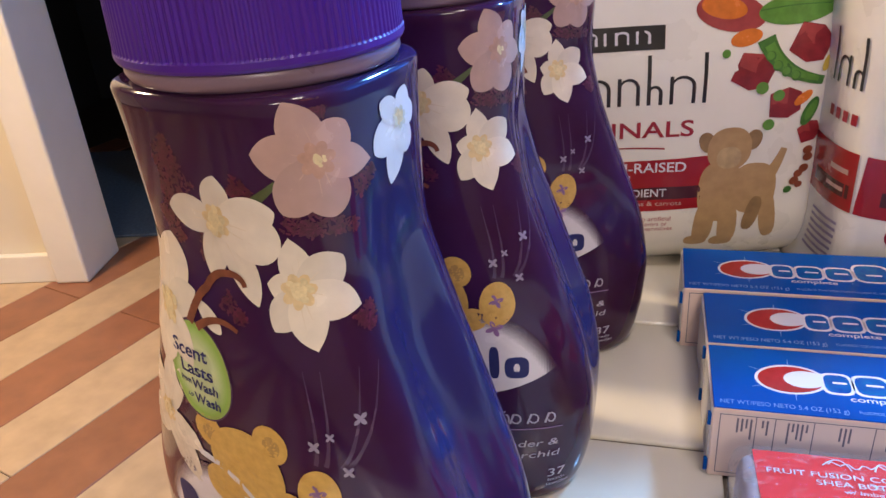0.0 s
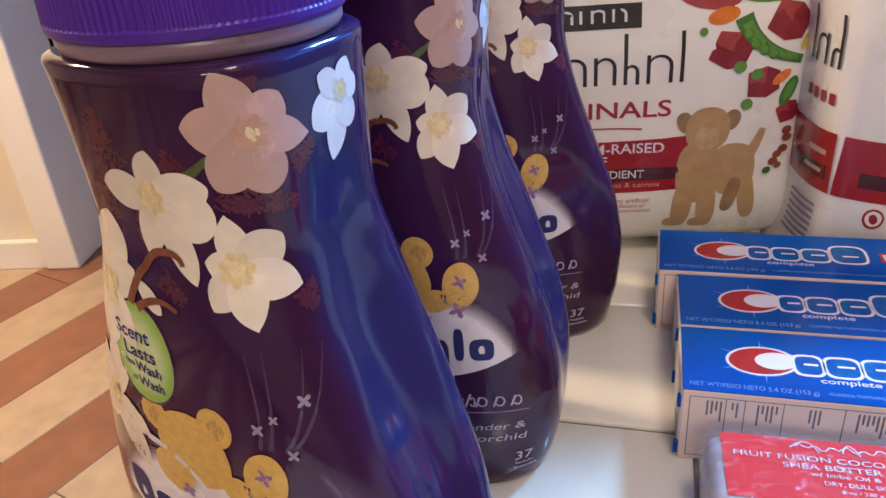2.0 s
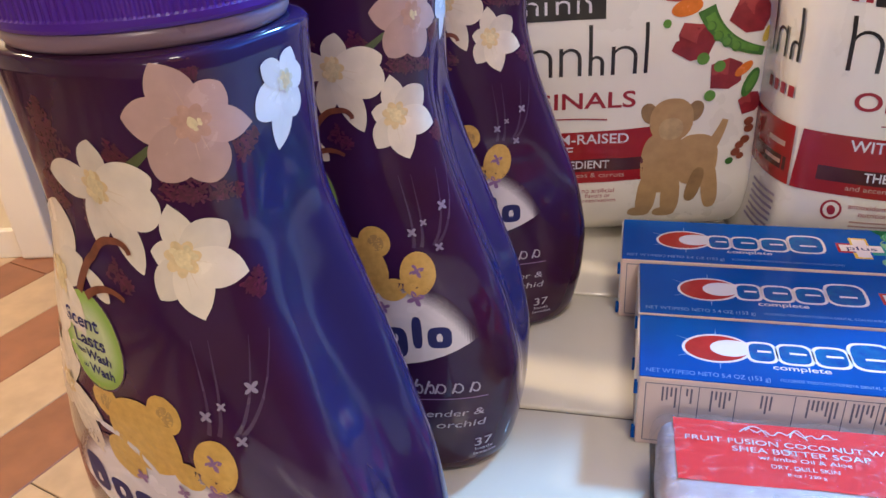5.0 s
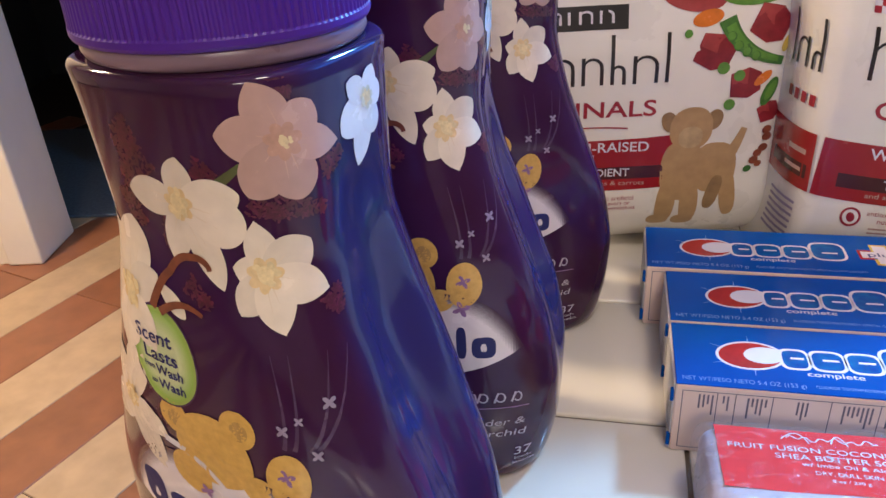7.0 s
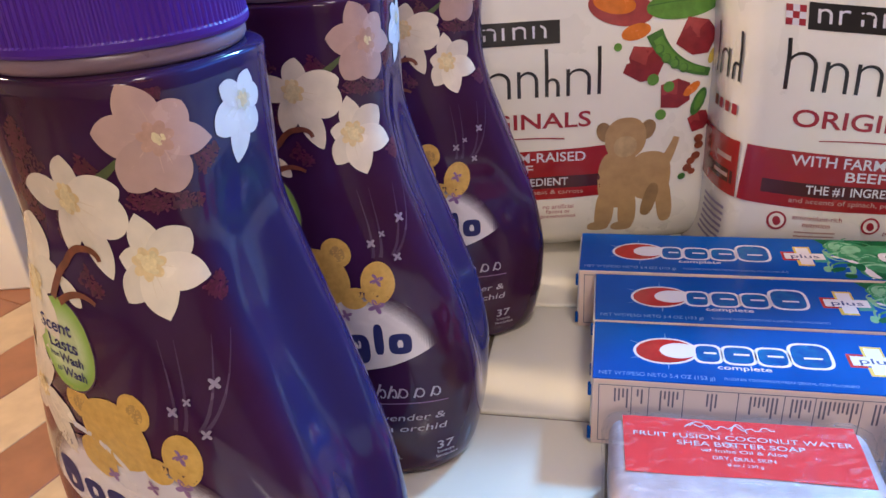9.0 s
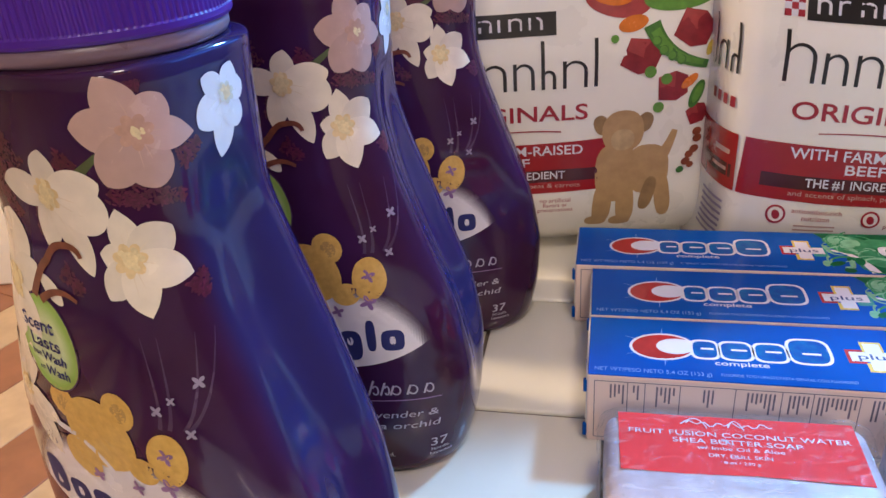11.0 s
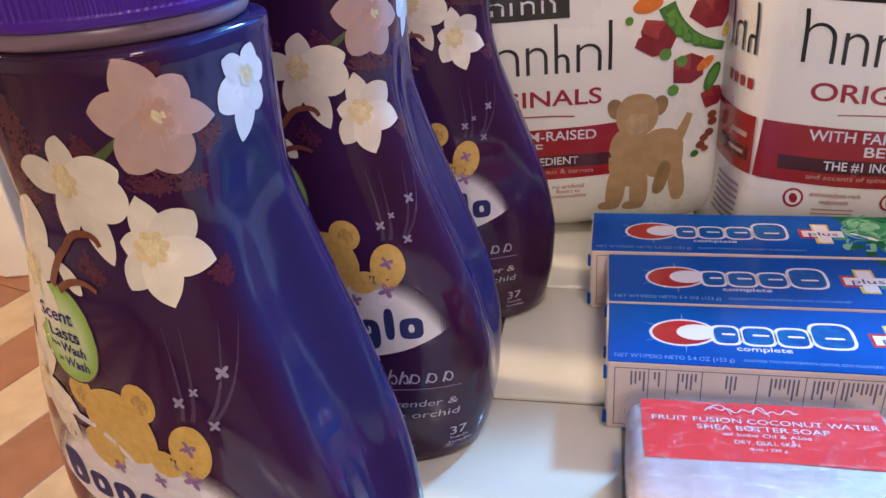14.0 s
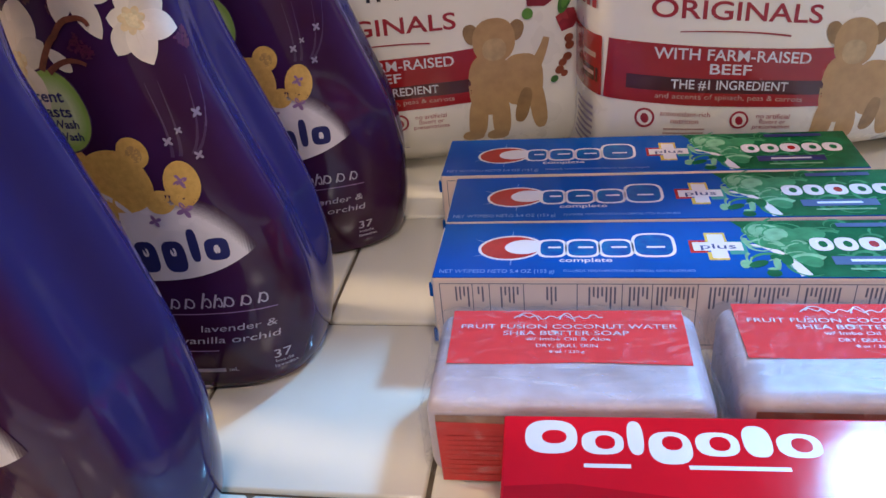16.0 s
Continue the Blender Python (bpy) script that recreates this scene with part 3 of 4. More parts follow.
def name_patch(parent):
    """White swoosh behind the name: crisp along its foot, fading out above and to the sides."""
    art = Art(on_sleeve, 0.0002)
    n, rows, half = 90, 40, 0.0475
    art.level += 1
    h, slots = art.lift * 1.12, [art.slot(m) for m in HALOS]
    for i in range(n + 1):
        x = half * (2 * i / n - 1)
        q = abs(x) / half
        lo, hi = 0.0595 + 0.0125 * q ** 2.5, 0.0990 - 0.0268 * q ** 4
        art.vs += [(x, lo + (hi - lo) * j / rows, h) for j in range(rows + 1)]
    for i in range(n):
        q = abs(2 * (i + 0.5) / n - 1)
        for j in range(rows):
            k = i * (rows + 1) + j
            art.fs.append((k, k + rows + 1, k + rows + 2, k + 1))
            gap = (1 - (j + 0.5) / rows) * (0.0395 - 0.0393 * q ** 3.2)
            fade = min(1.0, gap / (0.003 + 0.009 * q)) * min(1.0, (1 - q) / 0.10)
            art.ms.append(slots[round(17 * fade)])
    return art.make("white_name_patch_print", parent)


def sprig(art, cx, cy, angle, length, seed):
    rnd = random.Random(seed)
    c, s = math.cos(radians(angle)), math.sin(radians(angle))
    for i in range(95):
        k = rnd.uniform(0, 1)
        side = rnd.uniform(-1, 1) * (0.0030 * (1 - 0.55 * k))
        x, y = cx + k * length * c - side * s, cy + k * length * s + side * c
        art.oval(x, y, rnd.uniform(0.0005, 0.0013), rnd.uniform(0.00022, 0.0005), M_LAVENDER, rnd.uniform(0, 180), 7, 2, 1, up=i % 30 == 0)


def blossom(art, x, y, r, m, turn=20):
    for i in range(4):
        a = turn + 90 * i
        art.oval(x + 0.55 * r * math.cos(radians(a)), y + 0.55 * r * math.sin(radians(a)), 0.55 * r, 0.3 * r, m, a, 10, 2, 1, up=i == 0)


def make_bottle(place, label, low, high):
    SLEEVE[:] = low, high
    b = thing("fabric_softener_bottle", place, label, "bottle", "softener bottles in a row")
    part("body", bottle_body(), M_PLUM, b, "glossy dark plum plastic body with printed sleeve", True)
    part("base_rim", ring_bm([(0.905, 0.0, 0), (0.968, 0.0006, 0), (0.985, 0.0016, 0), (0.992, 0.0028, 0), (0.95, 0.0030, 0)], 120, 0.0606, 0.0378), M_RIM, b, "pale plastic rim at the foot", True)
    part("neck_collar", ring_bm([(0.0330, 0.2100, 0), (0.0356, 0.2112, 0), (0.0364, 0.2126, 0), (0.0364, 0.2156, 0), (0.034, 0.2164, 0)], 96, 1.0, 0.90), M_COLLAR, b, "milky pink plastic collar", True)
    cap = [(0.0362, 0.2152, 0), (0.0372, 0.2156, 0), (0.0376, 0.2164, 0), (0.0376, 0.2178, 0), (0.0374, 0.2184, 1), (0.0366, 0.2480, 1), (0.0360, 0.2505, 0), (0.0340, 0.2525, 0), (0.0300, 0.2532, 0)]
    part("cap", ring_bm(cap, 480, 1.0, 0.92, 0.00032), M_CAP, b, "violet screw cap with fine ribs")
    # printed sleeve: blossoms, sprigs, pods
    for i, (x, y, a, l) in enumerate(((-0.0074, 0.1895, 95, 0.008), (-0.0040, 0.1835, 125, 0.014), (-0.0080, 0.1790, 110, 0.014), (-0.0140, 0.1740, 80, 0.012), (-0.0120, 0.1690, 120, 0.010), (-0.0030, 0.1640, 80, 0.010), (0.0005, 0.1560, -35, 0.009), (0.0105, 0.1875, -30, 0.006), (0.0225, 0.1785, -20, 0.008), (0.0290, 0.1772, -10, 0.012), (0.0415, 0.1830, 25, 0.008), (0.0320, 0.2055, -25, 0.006), (0.0400, 0.1540, -60, 0.006), (-0.0210, 0.1190, 80, 0.014), (-0.0180, 0.1090, 70, 0.010))):
        art = Art(on_sleeve, 0.00005)
        sprig(art, x, y, a, l, i)
        art.make("lavender_sprig_print", b)
    art = Art(on_sleeve)
    art.ribbon(curve3((0.0165, 0.1835), (0.0195, 0.1855), (0.0230, 0.1880)), 0.0026, 0.0014, M_STEM)
    art.make("stem_print", b)
    flower("blossom_print", b, -0.0231, 0.1490, ((118, 0.0220, 0.0150, 0.4), (72, 0.0230, 0.0150, 0.4), (28, 0.0150, 0.0105, 0.5), (200, 0.0200, 0.0150, 0.4), (300, 0.0180, 0.0110, 0.6), (252, 0.0200, 0.0130, 0.5)), M_PETAL, 0.0035, 0.0042)
    flower("blossom_print", b, -0.0330, 0.1120, ((65, 0.0260, 0.0120, 0.6), (120, 0.0180, 0.0120, 0.5), (215, 0.0180, 0.0130, 0.5), (292, 0.0260, 0.0120, 0.6), (330, 0.0180, 0.0100, 0.6)), M_PETAL, 0.003, 0.004)
    flower("blossom_print", b, 0.0335, 0.1926, ((110, 0.0146, 0.0105, 0.55), (171, 0.0152, 0.0112, 0.45), (230, 0.0160, 0.0112, 0.25), (-83, 0.0144, 0.0118, 0.2), (41, 0.0112, 0.0095, 0.3), (-14, 0.0146, 0.0085, 0.8)), M_PETAL_PINK, 0.0014, 0.0040)
    flower("blossom_print", b, 0.0036, 0.1773, ((250, 0.0170, 0.0085, 0.4), (-67, 0.0232, 0.0092, 0.5), (174, 0.0163, 0.0100, 0.4), (77, 0.0122, 0.0092, 0.5), (12, 0.0180, 0.0105, 0.3), (-17, 0.0182, 0.0140, 0.05)), M_PETAL, 0.0030, 0.0040)
    flower("blossom_print", b, 0.0238, 0.1608, ((169, 0.0084, 0.0075, 0.6), (93, 0.0138, 0.0085, 0.85), (237, 0.0125, 0.0092, 0.5), (33, 0.0138, 0.0108, 0.35), (-20, 0.0166, 0.0098, 0.7), (-73, 0.0158, 0.0100, 0.75)), M_PETAL, 0.0026, 0.0042)
    flower("blossom_print", b, 0.0612, 0.1950, ((248, 0.0168, 0.0075, 0.5), (207, 0.0132, 0.0090, 0.3), (-80, 0.0095, 0.0080, 0.2), (145, 0.0090, 0.0070, 0.4), (58, 0.0082, 0.0062, 0.5), (10, 0.0070, 0.0070, 0.3)), M_PETAL_COOL, 0.0016, 0.0026)
    art = Art(on_sleeve, 0.00030)
    petal(art, -0.0090, 0.1535, -42, 0.0110, 0.0050, M_PETAL, 0.3)
    art.make("petal_print", b)
    art = Art(on_sleeve, 0.00042)
    art.ribbon(curve3((-0.0129, 0.1470), (-0.0085, 0.1560), (-0.0050, 0.1579), 6) + curve3((-0.0040, 0.1592), (-0.0010, 0.1630), (0.0024, 0.1632), 6)[1:] + curve3((0.0050, 0.1634), (0.0084, 0.1630), (0.0088, 0.1605), 6), 0.0026, 0.0016, M_VANILLA)
    art.ribbon(curve3((-0.0100, 0.1462), (-0.0020, 0.1522), (0.0052, 0.1482)), 0.0024, 0.0012, M_VANILLA)
    art.make("vanilla_pod_print", b)
    # badge with its words
    art = Art(on_sleeve, 0.00022)
    art.glow(-0.0122, 0.1322, 0.0128, 0.0155, [M_WISP, M_BADGE, M_BADGE] + BADGE_RINGS, 48, 26, 2.0)
    badge = art.make("badge_print", b, "lime green oval badge")
    art = Art(on_sleeve, 0.00042)
    for words, x, y, w, h in (("Scent", -0.0226, 0.1366, 0.0150, 0.0040), ("Lasts", -0.0196, 0.1311, 0.0132, 0.0040), ("from", -0.0205, 0.1278, 0.0044, 0.0018), ("Wash", -0.0158, 0.1267, 0.0105, 0.0031), ("to", -0.0186, 0.1232, 0.0024, 0.0017), ("Wash", -0.0158, 0.1220, 0.0105, 0.0031)):
        art.text(words, x, y, w, h, M_NAVY, -2, bold=0.02, up=False)
    art.make("badge_words_print", badge, "navy words on the badge")
    # golden plain shapes over the white patch
    patch = name_patch(b)
    art = Art(on_sleeve, 0.00018)
    for x, y, r in ((-0.0125, 0.1130, 0.0055), (0.0112, 0.1160, 0.0060)):
        art.oval(x, y, r, r * 1.05, M_GOLD, 0, 24)
        art.oval(x + 0.0004, y - 0.0004, r * 0.50, r * 0.55, M_GOLD_DARK, 0, 18)
    art.oval(0.0005, 0.1045, 0.0138, 0.0132, M_GOLD, 8, 32, 2.2)
    art.oval(0.0252, 0.1020, 0.0068, 0.0098, M_GOLD, -12, 28)
    art.oval(0.0150, 0.0955, 0.0060, 0.0050, M_GOLD, 20, 24)
    art.oval(-0.0110, 0.0925, 0.0072, 0.0082, M_GOLD, 25, 24)
    art.ribbon(curve3((-0.0190, 0.1030), (-0.0060, 0.1010), (0.0020, 0.0900)), 0.0026, 0.0018, M_SOFTWHITE)
    art.make("golden_shape_print", b, "plain golden oval shapes")
    art = Art(on_sleeve, 0.00036)
    for x, y, r in ((0.0250, 0.1035, 0.0028), (0.0235, 0.0915, 0.0034), (0.0105, 0.0875, 0.0026), (-0.0065, 0.0868, 0.0026)):
        blossom(art, x, y, r, M_LILAC)
    for x, y, r in ((0.0384, 0.1276, 0.0020), (0.0257, 0.1193, 0.0019), (0.0349, 0.1125, 0.0018), (0.0304, 0.1227, 0.0014)):
        blossom(art, x, y, r, M_GREY_INK, 45)
    wisps = Art(on_sleeve, 0.00006)
    for x0, x1, x2 in ((0.0255, 0.0275, 0.0239), (0.0285, 0.0310, 0.0285), (0.0330, 0.0390, 0.0385), (0.0345, 0.0425, 0.0440)):
        wisps.ribbon(curve3((x0, 0.1130), (x1, 0.1200), (x2, 0.1405)), 0.0014, 0.0002, M_WISP)
    art.make("lilac_star_print", b)
    wisps.make("wisp_print", b)
    # brand name as plain navy blocks
    art = Art(on_lower, 0.00036)
    x = -0.036
    for w, lo, hi in ((0.0115, 0, 0.0150), (0.0105, 0, 0.0100), (0.0105, 0, 0.0100), (0.0105, -0.0045, 0.0100), (0.0105, -0.0045, 0.0100), (0.0048, 0, 0.0150), (0.0105, 0, 0.0100)):
        mid, half = x + w / 2, w / 2 - 0.0004
        art.oval(mid, 0.0682 + (lo + hi) / 2, half, (hi - lo) / 2, M_NAVY, 0, 24, 3.2, 3, up=False)
        if w > 0.006:
            art.oval(mid, 0.0682 + 0.0050, half * 0.26, 0.0020, M_SOFTWHITE, 0, 12, 2.4, 1)
            art.level -= 1
        x += w + 0.0012
    art.make("name_block_print", patch, "navy blocks standing for the brand name")
    art = Art(on_lower, 0.0003)
    x = -0.028
    for w, hi in ((0.008, 0.0080), (0.005, 0.005), (0.0045, 0.008), (0.003, 0.0065), (0.003, 0.008), (0.005, 0.005), (0.005, 0.005), (0.006, 0.005), (0.004, 0.0075), (0.003, 0.0065), (0.006, 0.005), (0.006, 0.005), (0.005, 0.005)):
        art.ribbon([(x + 0.0006, 0.0455), (x + 0.0006 + hi * 0.35, 0.0455 + hi)], 0.0009, 0.0009, M_SLEEVE_INK, up=False)
        art.ribbon(arc(x + 0.0022 + hi * 0.2, 0.0455 + min(hi, 0.005) * 0.5, w * 0.32, -150, 150, 8, min(hi, 0.005) * 0.45), 0.0007, 0.0007, M_SLEEVE_INK, up=False)
        x += w + 0.0012
    art.bar(-0.024, 0.0424, 0.0530, 0.0429, M_LILAC)
    art.text("lavender &", 0.0185, 0.0335, 0.0325, 0.0034, M_SLEEVE_INK, slant=0.25)
    art.text("vanilla orchid", 0.0080, 0.0275, 0.0430, 0.0034, M_SLEEVE_INK, slant=0.25)
    art.bar(0.008, 0.0233, 0.024, 0.0238, M_LILAC)
    art.text("37", 0.0462, 0.0155, 0.0078, 0.0046, M_SLEEVE_INK, slant=0.1)
    art.text("loads", 0.0464, 0.0128, 0.0080, 0.0018, M_SLEEVE_INK)
    art.text("lavadas", 0.0455, 0.0102, 0.0105, 0.0018, M_SLEEVE_INK)
    art.text("mL", 0.0260, 0.0120, 0.0042, 0.0022, M_SLEEVE_INK)
    art.bar(0.012, 0.0120, 0.0245, 0.0140, M_GREY_INK)
    art.make("sleeve_words_print", b)
    return b


make_bottle(pose(-0.0329, 0.2134, 0, 0, 0, -27.2), "dark purple fabric softener bottle, violet cap, on white tiles", 0.0, 0.0)
make_bottle(pose(-0.0006, 0.3082, 0, 0, 0, -12.0), "dark purple fabric softener bottle between two alike ones", 0.005, 0.0012)
make_bottle(pose(0.0370, 0.4108, 0, 0, 0, 1.0), "dark purple fabric softener bottle beside the white food bags", -0.0085, -0.0085)


# ---- toothpaste cartons ----
def flat_top(z):
    return lambda u, v, h: (u, v, z + h)


def flat_front(y):
    return lambda u, v, h: (u, y - h, v)


def flat_left(x):
    return lambda u, v, h: (x - h, u, v)


CL, CD, CH = 0.2215, 0.0478, 0.0378


def make_carton(place, label):
    c = thing("toothpaste_carton", place, label, "toothpaste box", "blue toothpaste cartons")
    part("carton", box_bm(0, 0, 0, CL, CD, CH, 0.0008, 2), M_CARTON, c, "folded paperboard carton")
    part("blue_panel", box_bm(0.0002, 0.0002, CH - 0.0004, CL - 0.0002, CD - 0.0002, CH + 0.0003, 0.0003, 1), M_BLUE, c, "glossy blue top panel")
    part("blue_back", box_bm(0.0004, CD - 0.0003, 0.0006, CL - 0.0004, CD + 0.0003, CH - 0.001), M_BLUE, c)
    for y0, y1, z0, z1 in ((0.001, 0.003, 0.027, 0.034), (0.0005, 0.0025, 0.002, 0.009)):
        part("end_flap", box_bm(-0.0018, y0, z0, 0.0, y1, z1, 0.0004, 1), M_BLUE, c, "blue tucked flap edge")
    part("end_panel", box_bm(-0.0006, 0.0012, 0.0008, 0.0002, CD - 0.0012, CH - 0.0012, 0.0002, 1), M_CARTON_SIDE, c, "grey white end panel")
    top = flat_top(CH + 0.0003)
    art = Art(top, 0.00006)
    # star burst, crescent, blocks for the brand name
    for a in range(0, 360, 30):
        l = 0.016 if a % 60 else 0.010
        pts = [(0.034 + 0.006 * math.cos(radians(a + 90)) * 0.15, 0.0245 + 0.0009 * math.sin(radians(a + 90))), (0.034 + l * 1.25 * math.cos(radians(a)), 0.0245 + l * 0.95 * math.sin(radians(a)))]
        art.ribbon(pts, 0.0018, 0.0001, M_BLUE_PALE, up=False)
    art.oval(0.0335, 0.0245, 0.0150, 0.0108, M_WHITE_INK, 6)
    art.oval(0.0335, 0.0245, 0.0137, 0.0096, M_RED_SWOOSH, 6)
    art.oval(0.0395, 0.0252, 0.0088, 0.0062, M_WHITE_INK, 6)
    art.make("crescent_print", c, "crimson crescent on a white glow")
    art = Art(top, 0.00010)
    for x, w, h in ((0.0465, 0.0115, 0.0140), (0.0590, 0.0138, 0.0140), (0.0738, 0.0138, 0.0140), (0.0885, 0.0175, 0.0190)):
        art.oval(x + w / 2, 0.0168 + h / 2, w / 2 + 0.0009, h / 2 + 0.0009, M_WHITE_INK, 0, 24, 3.5, 2, up=False)
    art.level += 1
    for x, w, h in ((0.0465, 0.0115, 0.0140), (0.0590, 0.0138, 0.0140), (0.0738, 0.0138, 0.0140), (0.0885, 0.0175, 0.0190)):
        art.oval(x + w / 2, 0.0168 + h / 2, w / 2 - 0.0005, h / 2 - 0.0005, M_CYAN, 0, 24, 3.5, 2, up=False)
    art.level += 1
    for x, w in ((0.0465, 0.0115), (0.0590, 0.0138), (0.0738, 0.0138), (0.0885, 0.0160)):
        art.bar(x + w * 0.35, 0.0238, x + w * 0.85, 0.0252, M_WHITE_INK, 3, up=False)
    art.make("name_block_print", c, "blue blocks standing for the brand name")
    art = Art(top, 0.00008)
    for x0, y0, x1, y1, m in ((0.1125, 0.0195, 0.1200, 0.0300, M_RED_SWOOSH), (0.1290, 0.0180, 0.1365, 0.0290, M_TEAL), (0.1200, 0.0285, 0.1290, 0.0365, M_YELLOW), (0.1195, 0.0135, 0.1280, 0.0200, M_YELLOW), (0.1140, 0.0212, 0.1350, 0.0283, M_SOFTWHITE), (0.1212, 0.0150, 0.1280, 0.0350, M_SOFTWHITE)):
        art.bar(x0, y0, x1, y1, m, 2)
    art.text("plus", 0.1172, 0.0228, 0.0150, 0.0042, M_NAVY, bold=0.008)
    art.make("plus_badge_print", c, "white cross badge with coloured edges")
    art = Art(top, 0.00008)
    art.text("complete", 0.0556, 0.0122, 0.0230, 0.0034, M_WHITE_INK, bold=0.008)
    art.text("NET WT/PESO NETO 5.4 OZ (153 g)", 0.0030, 0.0035, 0.0505, 0.0028, M_BLUE_PALE)
    art.text("FLUORIDE TOOTHPASTE/PASTA DENTAL CON FLUORURO", 0.0575, 0.0042, 0.0550, 0.0019, M_BLUE_PALE)
    art.make("carton_words_print", c)
    # green end with mint swirls
    art = Art(top, 0.00005)
    edge = curve3((0.1335, CD - 0.0006), (0.1440, 0.030), (0.1560, 0.0006), 12)
    poly = edge + [(CL - 0.0006, 0.0006), (CL - 0.0006, CD - 0.0006)]
    art.poly(poly, M_GREEN, (0.185, 0.024), 3)
    art.ribbon(curve3((0.1345, 0.0250), (0.1490, 0.0300), (0.1560, 0.0015), 14), 0.0010, 0.0050, M_SOFTWHITE)
    for x, y, rx, ry, turn, m in ((0.1500, 0.0330, 0.0120, 0.0110, -30, M_MINT_DEEP), (0.1470, 0.0370, 0.0095, 0.0070, -20, M_MINT), (0.1580, 0.0200, 0.0060, 0.0130, 20, M_MINT_DEEP), (0.1640, 0.0350, 0.0080, 0.0060, 10, M_MINT_DEEP)):
        art.oval(x, y, rx, ry, m, turn, 20, 2.0, 2)
    rnd = random.Random(4)
    for i in range(46):
        x, y = 0.141 + 0.062 * rnd.random() ** 1.7, rnd.uniform(0.006, 0.044)
        a = rnd.uniform(0, 180)
        art.ribbon(arc(x, y, rnd.uniform(0.003, 0.009), a, a + rnd.uniform(60, 190), 10), rnd.uniform(0.0008, 0.0032), 0.0003, (M_MINT, M_MINT_DEEP, M_MINT_DEEP, M_MINT)[i % 4] if x < 0.170 else M_MINT_DEEP, up=i % 5 == 0)
    for i in range(7):
        x, y = 0.130 + rnd.uniform(0, 0.022), rnd.uniform(0.002, 0.016)
        art.oval(x, y, rnd.uniform(0.002, 0.005), rnd.uniform(0.001, 0.003), (M_GREEN, M_MINT)[i % 2], rnd.uniform(0, 90), 9, 2, 1)
    art.make("mint_swirl_print", c, "green end with pale mint swirls")
    art = Art(top, 0.00025)
    for x, w, h in ((0.1630, 0.0095, 0.0110), (0.1732, 0.0092, 0.0110), (0.1832, 0.0102, 0.0110), (0.1944, 0.0096, 0.0110), (0.2048, 0.0096, 0.0110)):
        art.oval(x + w / 2, 0.0205 + h / 2, w / 2, h / 2, M_SOFTWHITE, 0, 20, 2.6, 2, up=False)
        art.level += 1
        art.oval(x + w / 2 + 0.0006, 0.0205 + h / 2, w / 5, h / 4, M_RED_SWOOSH if 0.18 < x < 0.19 else M_GREEN, 0, 10, 2, 1, up=False)
        art.level -= 1
    art.bar(0.1690, 0.0095, 0.2030, 0.0160, M_NAVY, 4)
    art.bar(0.1760, 0.0118, 0.1960, 0.0137, M_WHITE_INK, 4)
    art.bar(0.1740, 0.0055, 0.2000, 0.0068, M_MINT, 4)
    art.bar(0.1780, 0.0405, 0.2080, 0.0440, M_NAVY, 4)
    art.make("second_name_print", c, "white blocks with a red dot on green")
    # facts panel on the front
    art = Art(flat_front(0.0), 0.00006)
    for z in (CH - 0.0032, 0.0025):
        art.bar(0.003, z, CL - 0.003, z + 0.0004, M_INK, 6)
    for x in (0.003, 0.0175, 0.0250, 0.0400, 0.0630, 0.0820, 0.0945, 0.1130, 0.1330, 0.1530, 0.1750, 0.1990, CL - 0.0034):
        art.bar(x, 0.0025, x + 0.0004, CH - 0.003, M_INK, 2, up=False)
    rnd = random.Random(9)
    for x0, x1 in ((0.0100, 0.0168), (0.0200, 0.0235), (0.0300, 0.0380), (0.0500, 0.0540), (0.0680, 0.0790), (0.0850, 0.0930), (0.0965, 0.1110), (0.1180, 0.1310), (0.1360, 0.1500), (0.1560, 0.1700), (0.1790, 0.1950), (0.2020, 0.2150)):
        x = x0
        while x < x1:
            art.bar(x, CH - 0.0045 - rnd.uniform(0.004, 0.012), x + 0.0008, CH - 0.0045, M_INK, 2, up=False)
            x += 0.0018
    art.make("facts_panel_print", c, "dark rules and fine print")
    art = Art(flat_left(-0.0006), 0.00006)
    for y in (0.006, 0.042):
        art.ribbon([(y, 0.004), (y, CH - 0.005)], 0.0005, 0.0005, M_INK)
    art.ribbon([(0.006, CH - 0.005), (0.042, CH - 0.005)], 0.0005, 0.0005, M_INK)
    for i in range(5):
        art.ribbon([(0.010 + i * 0.003, 0.004), (0.010 + i * 0.003, 0.012 + 0.004 * (i % 3))], 0.0011, 0.0011, M_INK)
    art.make("end_print", c)
    return c


carton = make_carton(pose(0.1119, 0.2842, 0, 0, 0, -11.0), "blue toothpaste carton lying on its back behind wrapped soaps")
carton_2 = copy_thing(carton, pose(0.1214, 0.3330, 0, 0, 0, -10.6))
carton_3 = copy_thing(carton, pose(0.1216, 0.3858, 0, 0, 0, -11.2))
tagged(carton_2, "blue toothpaste carton lying between two alike cartons")
tagged(carton_3, "blue toothpaste carton lying before the white food bags")


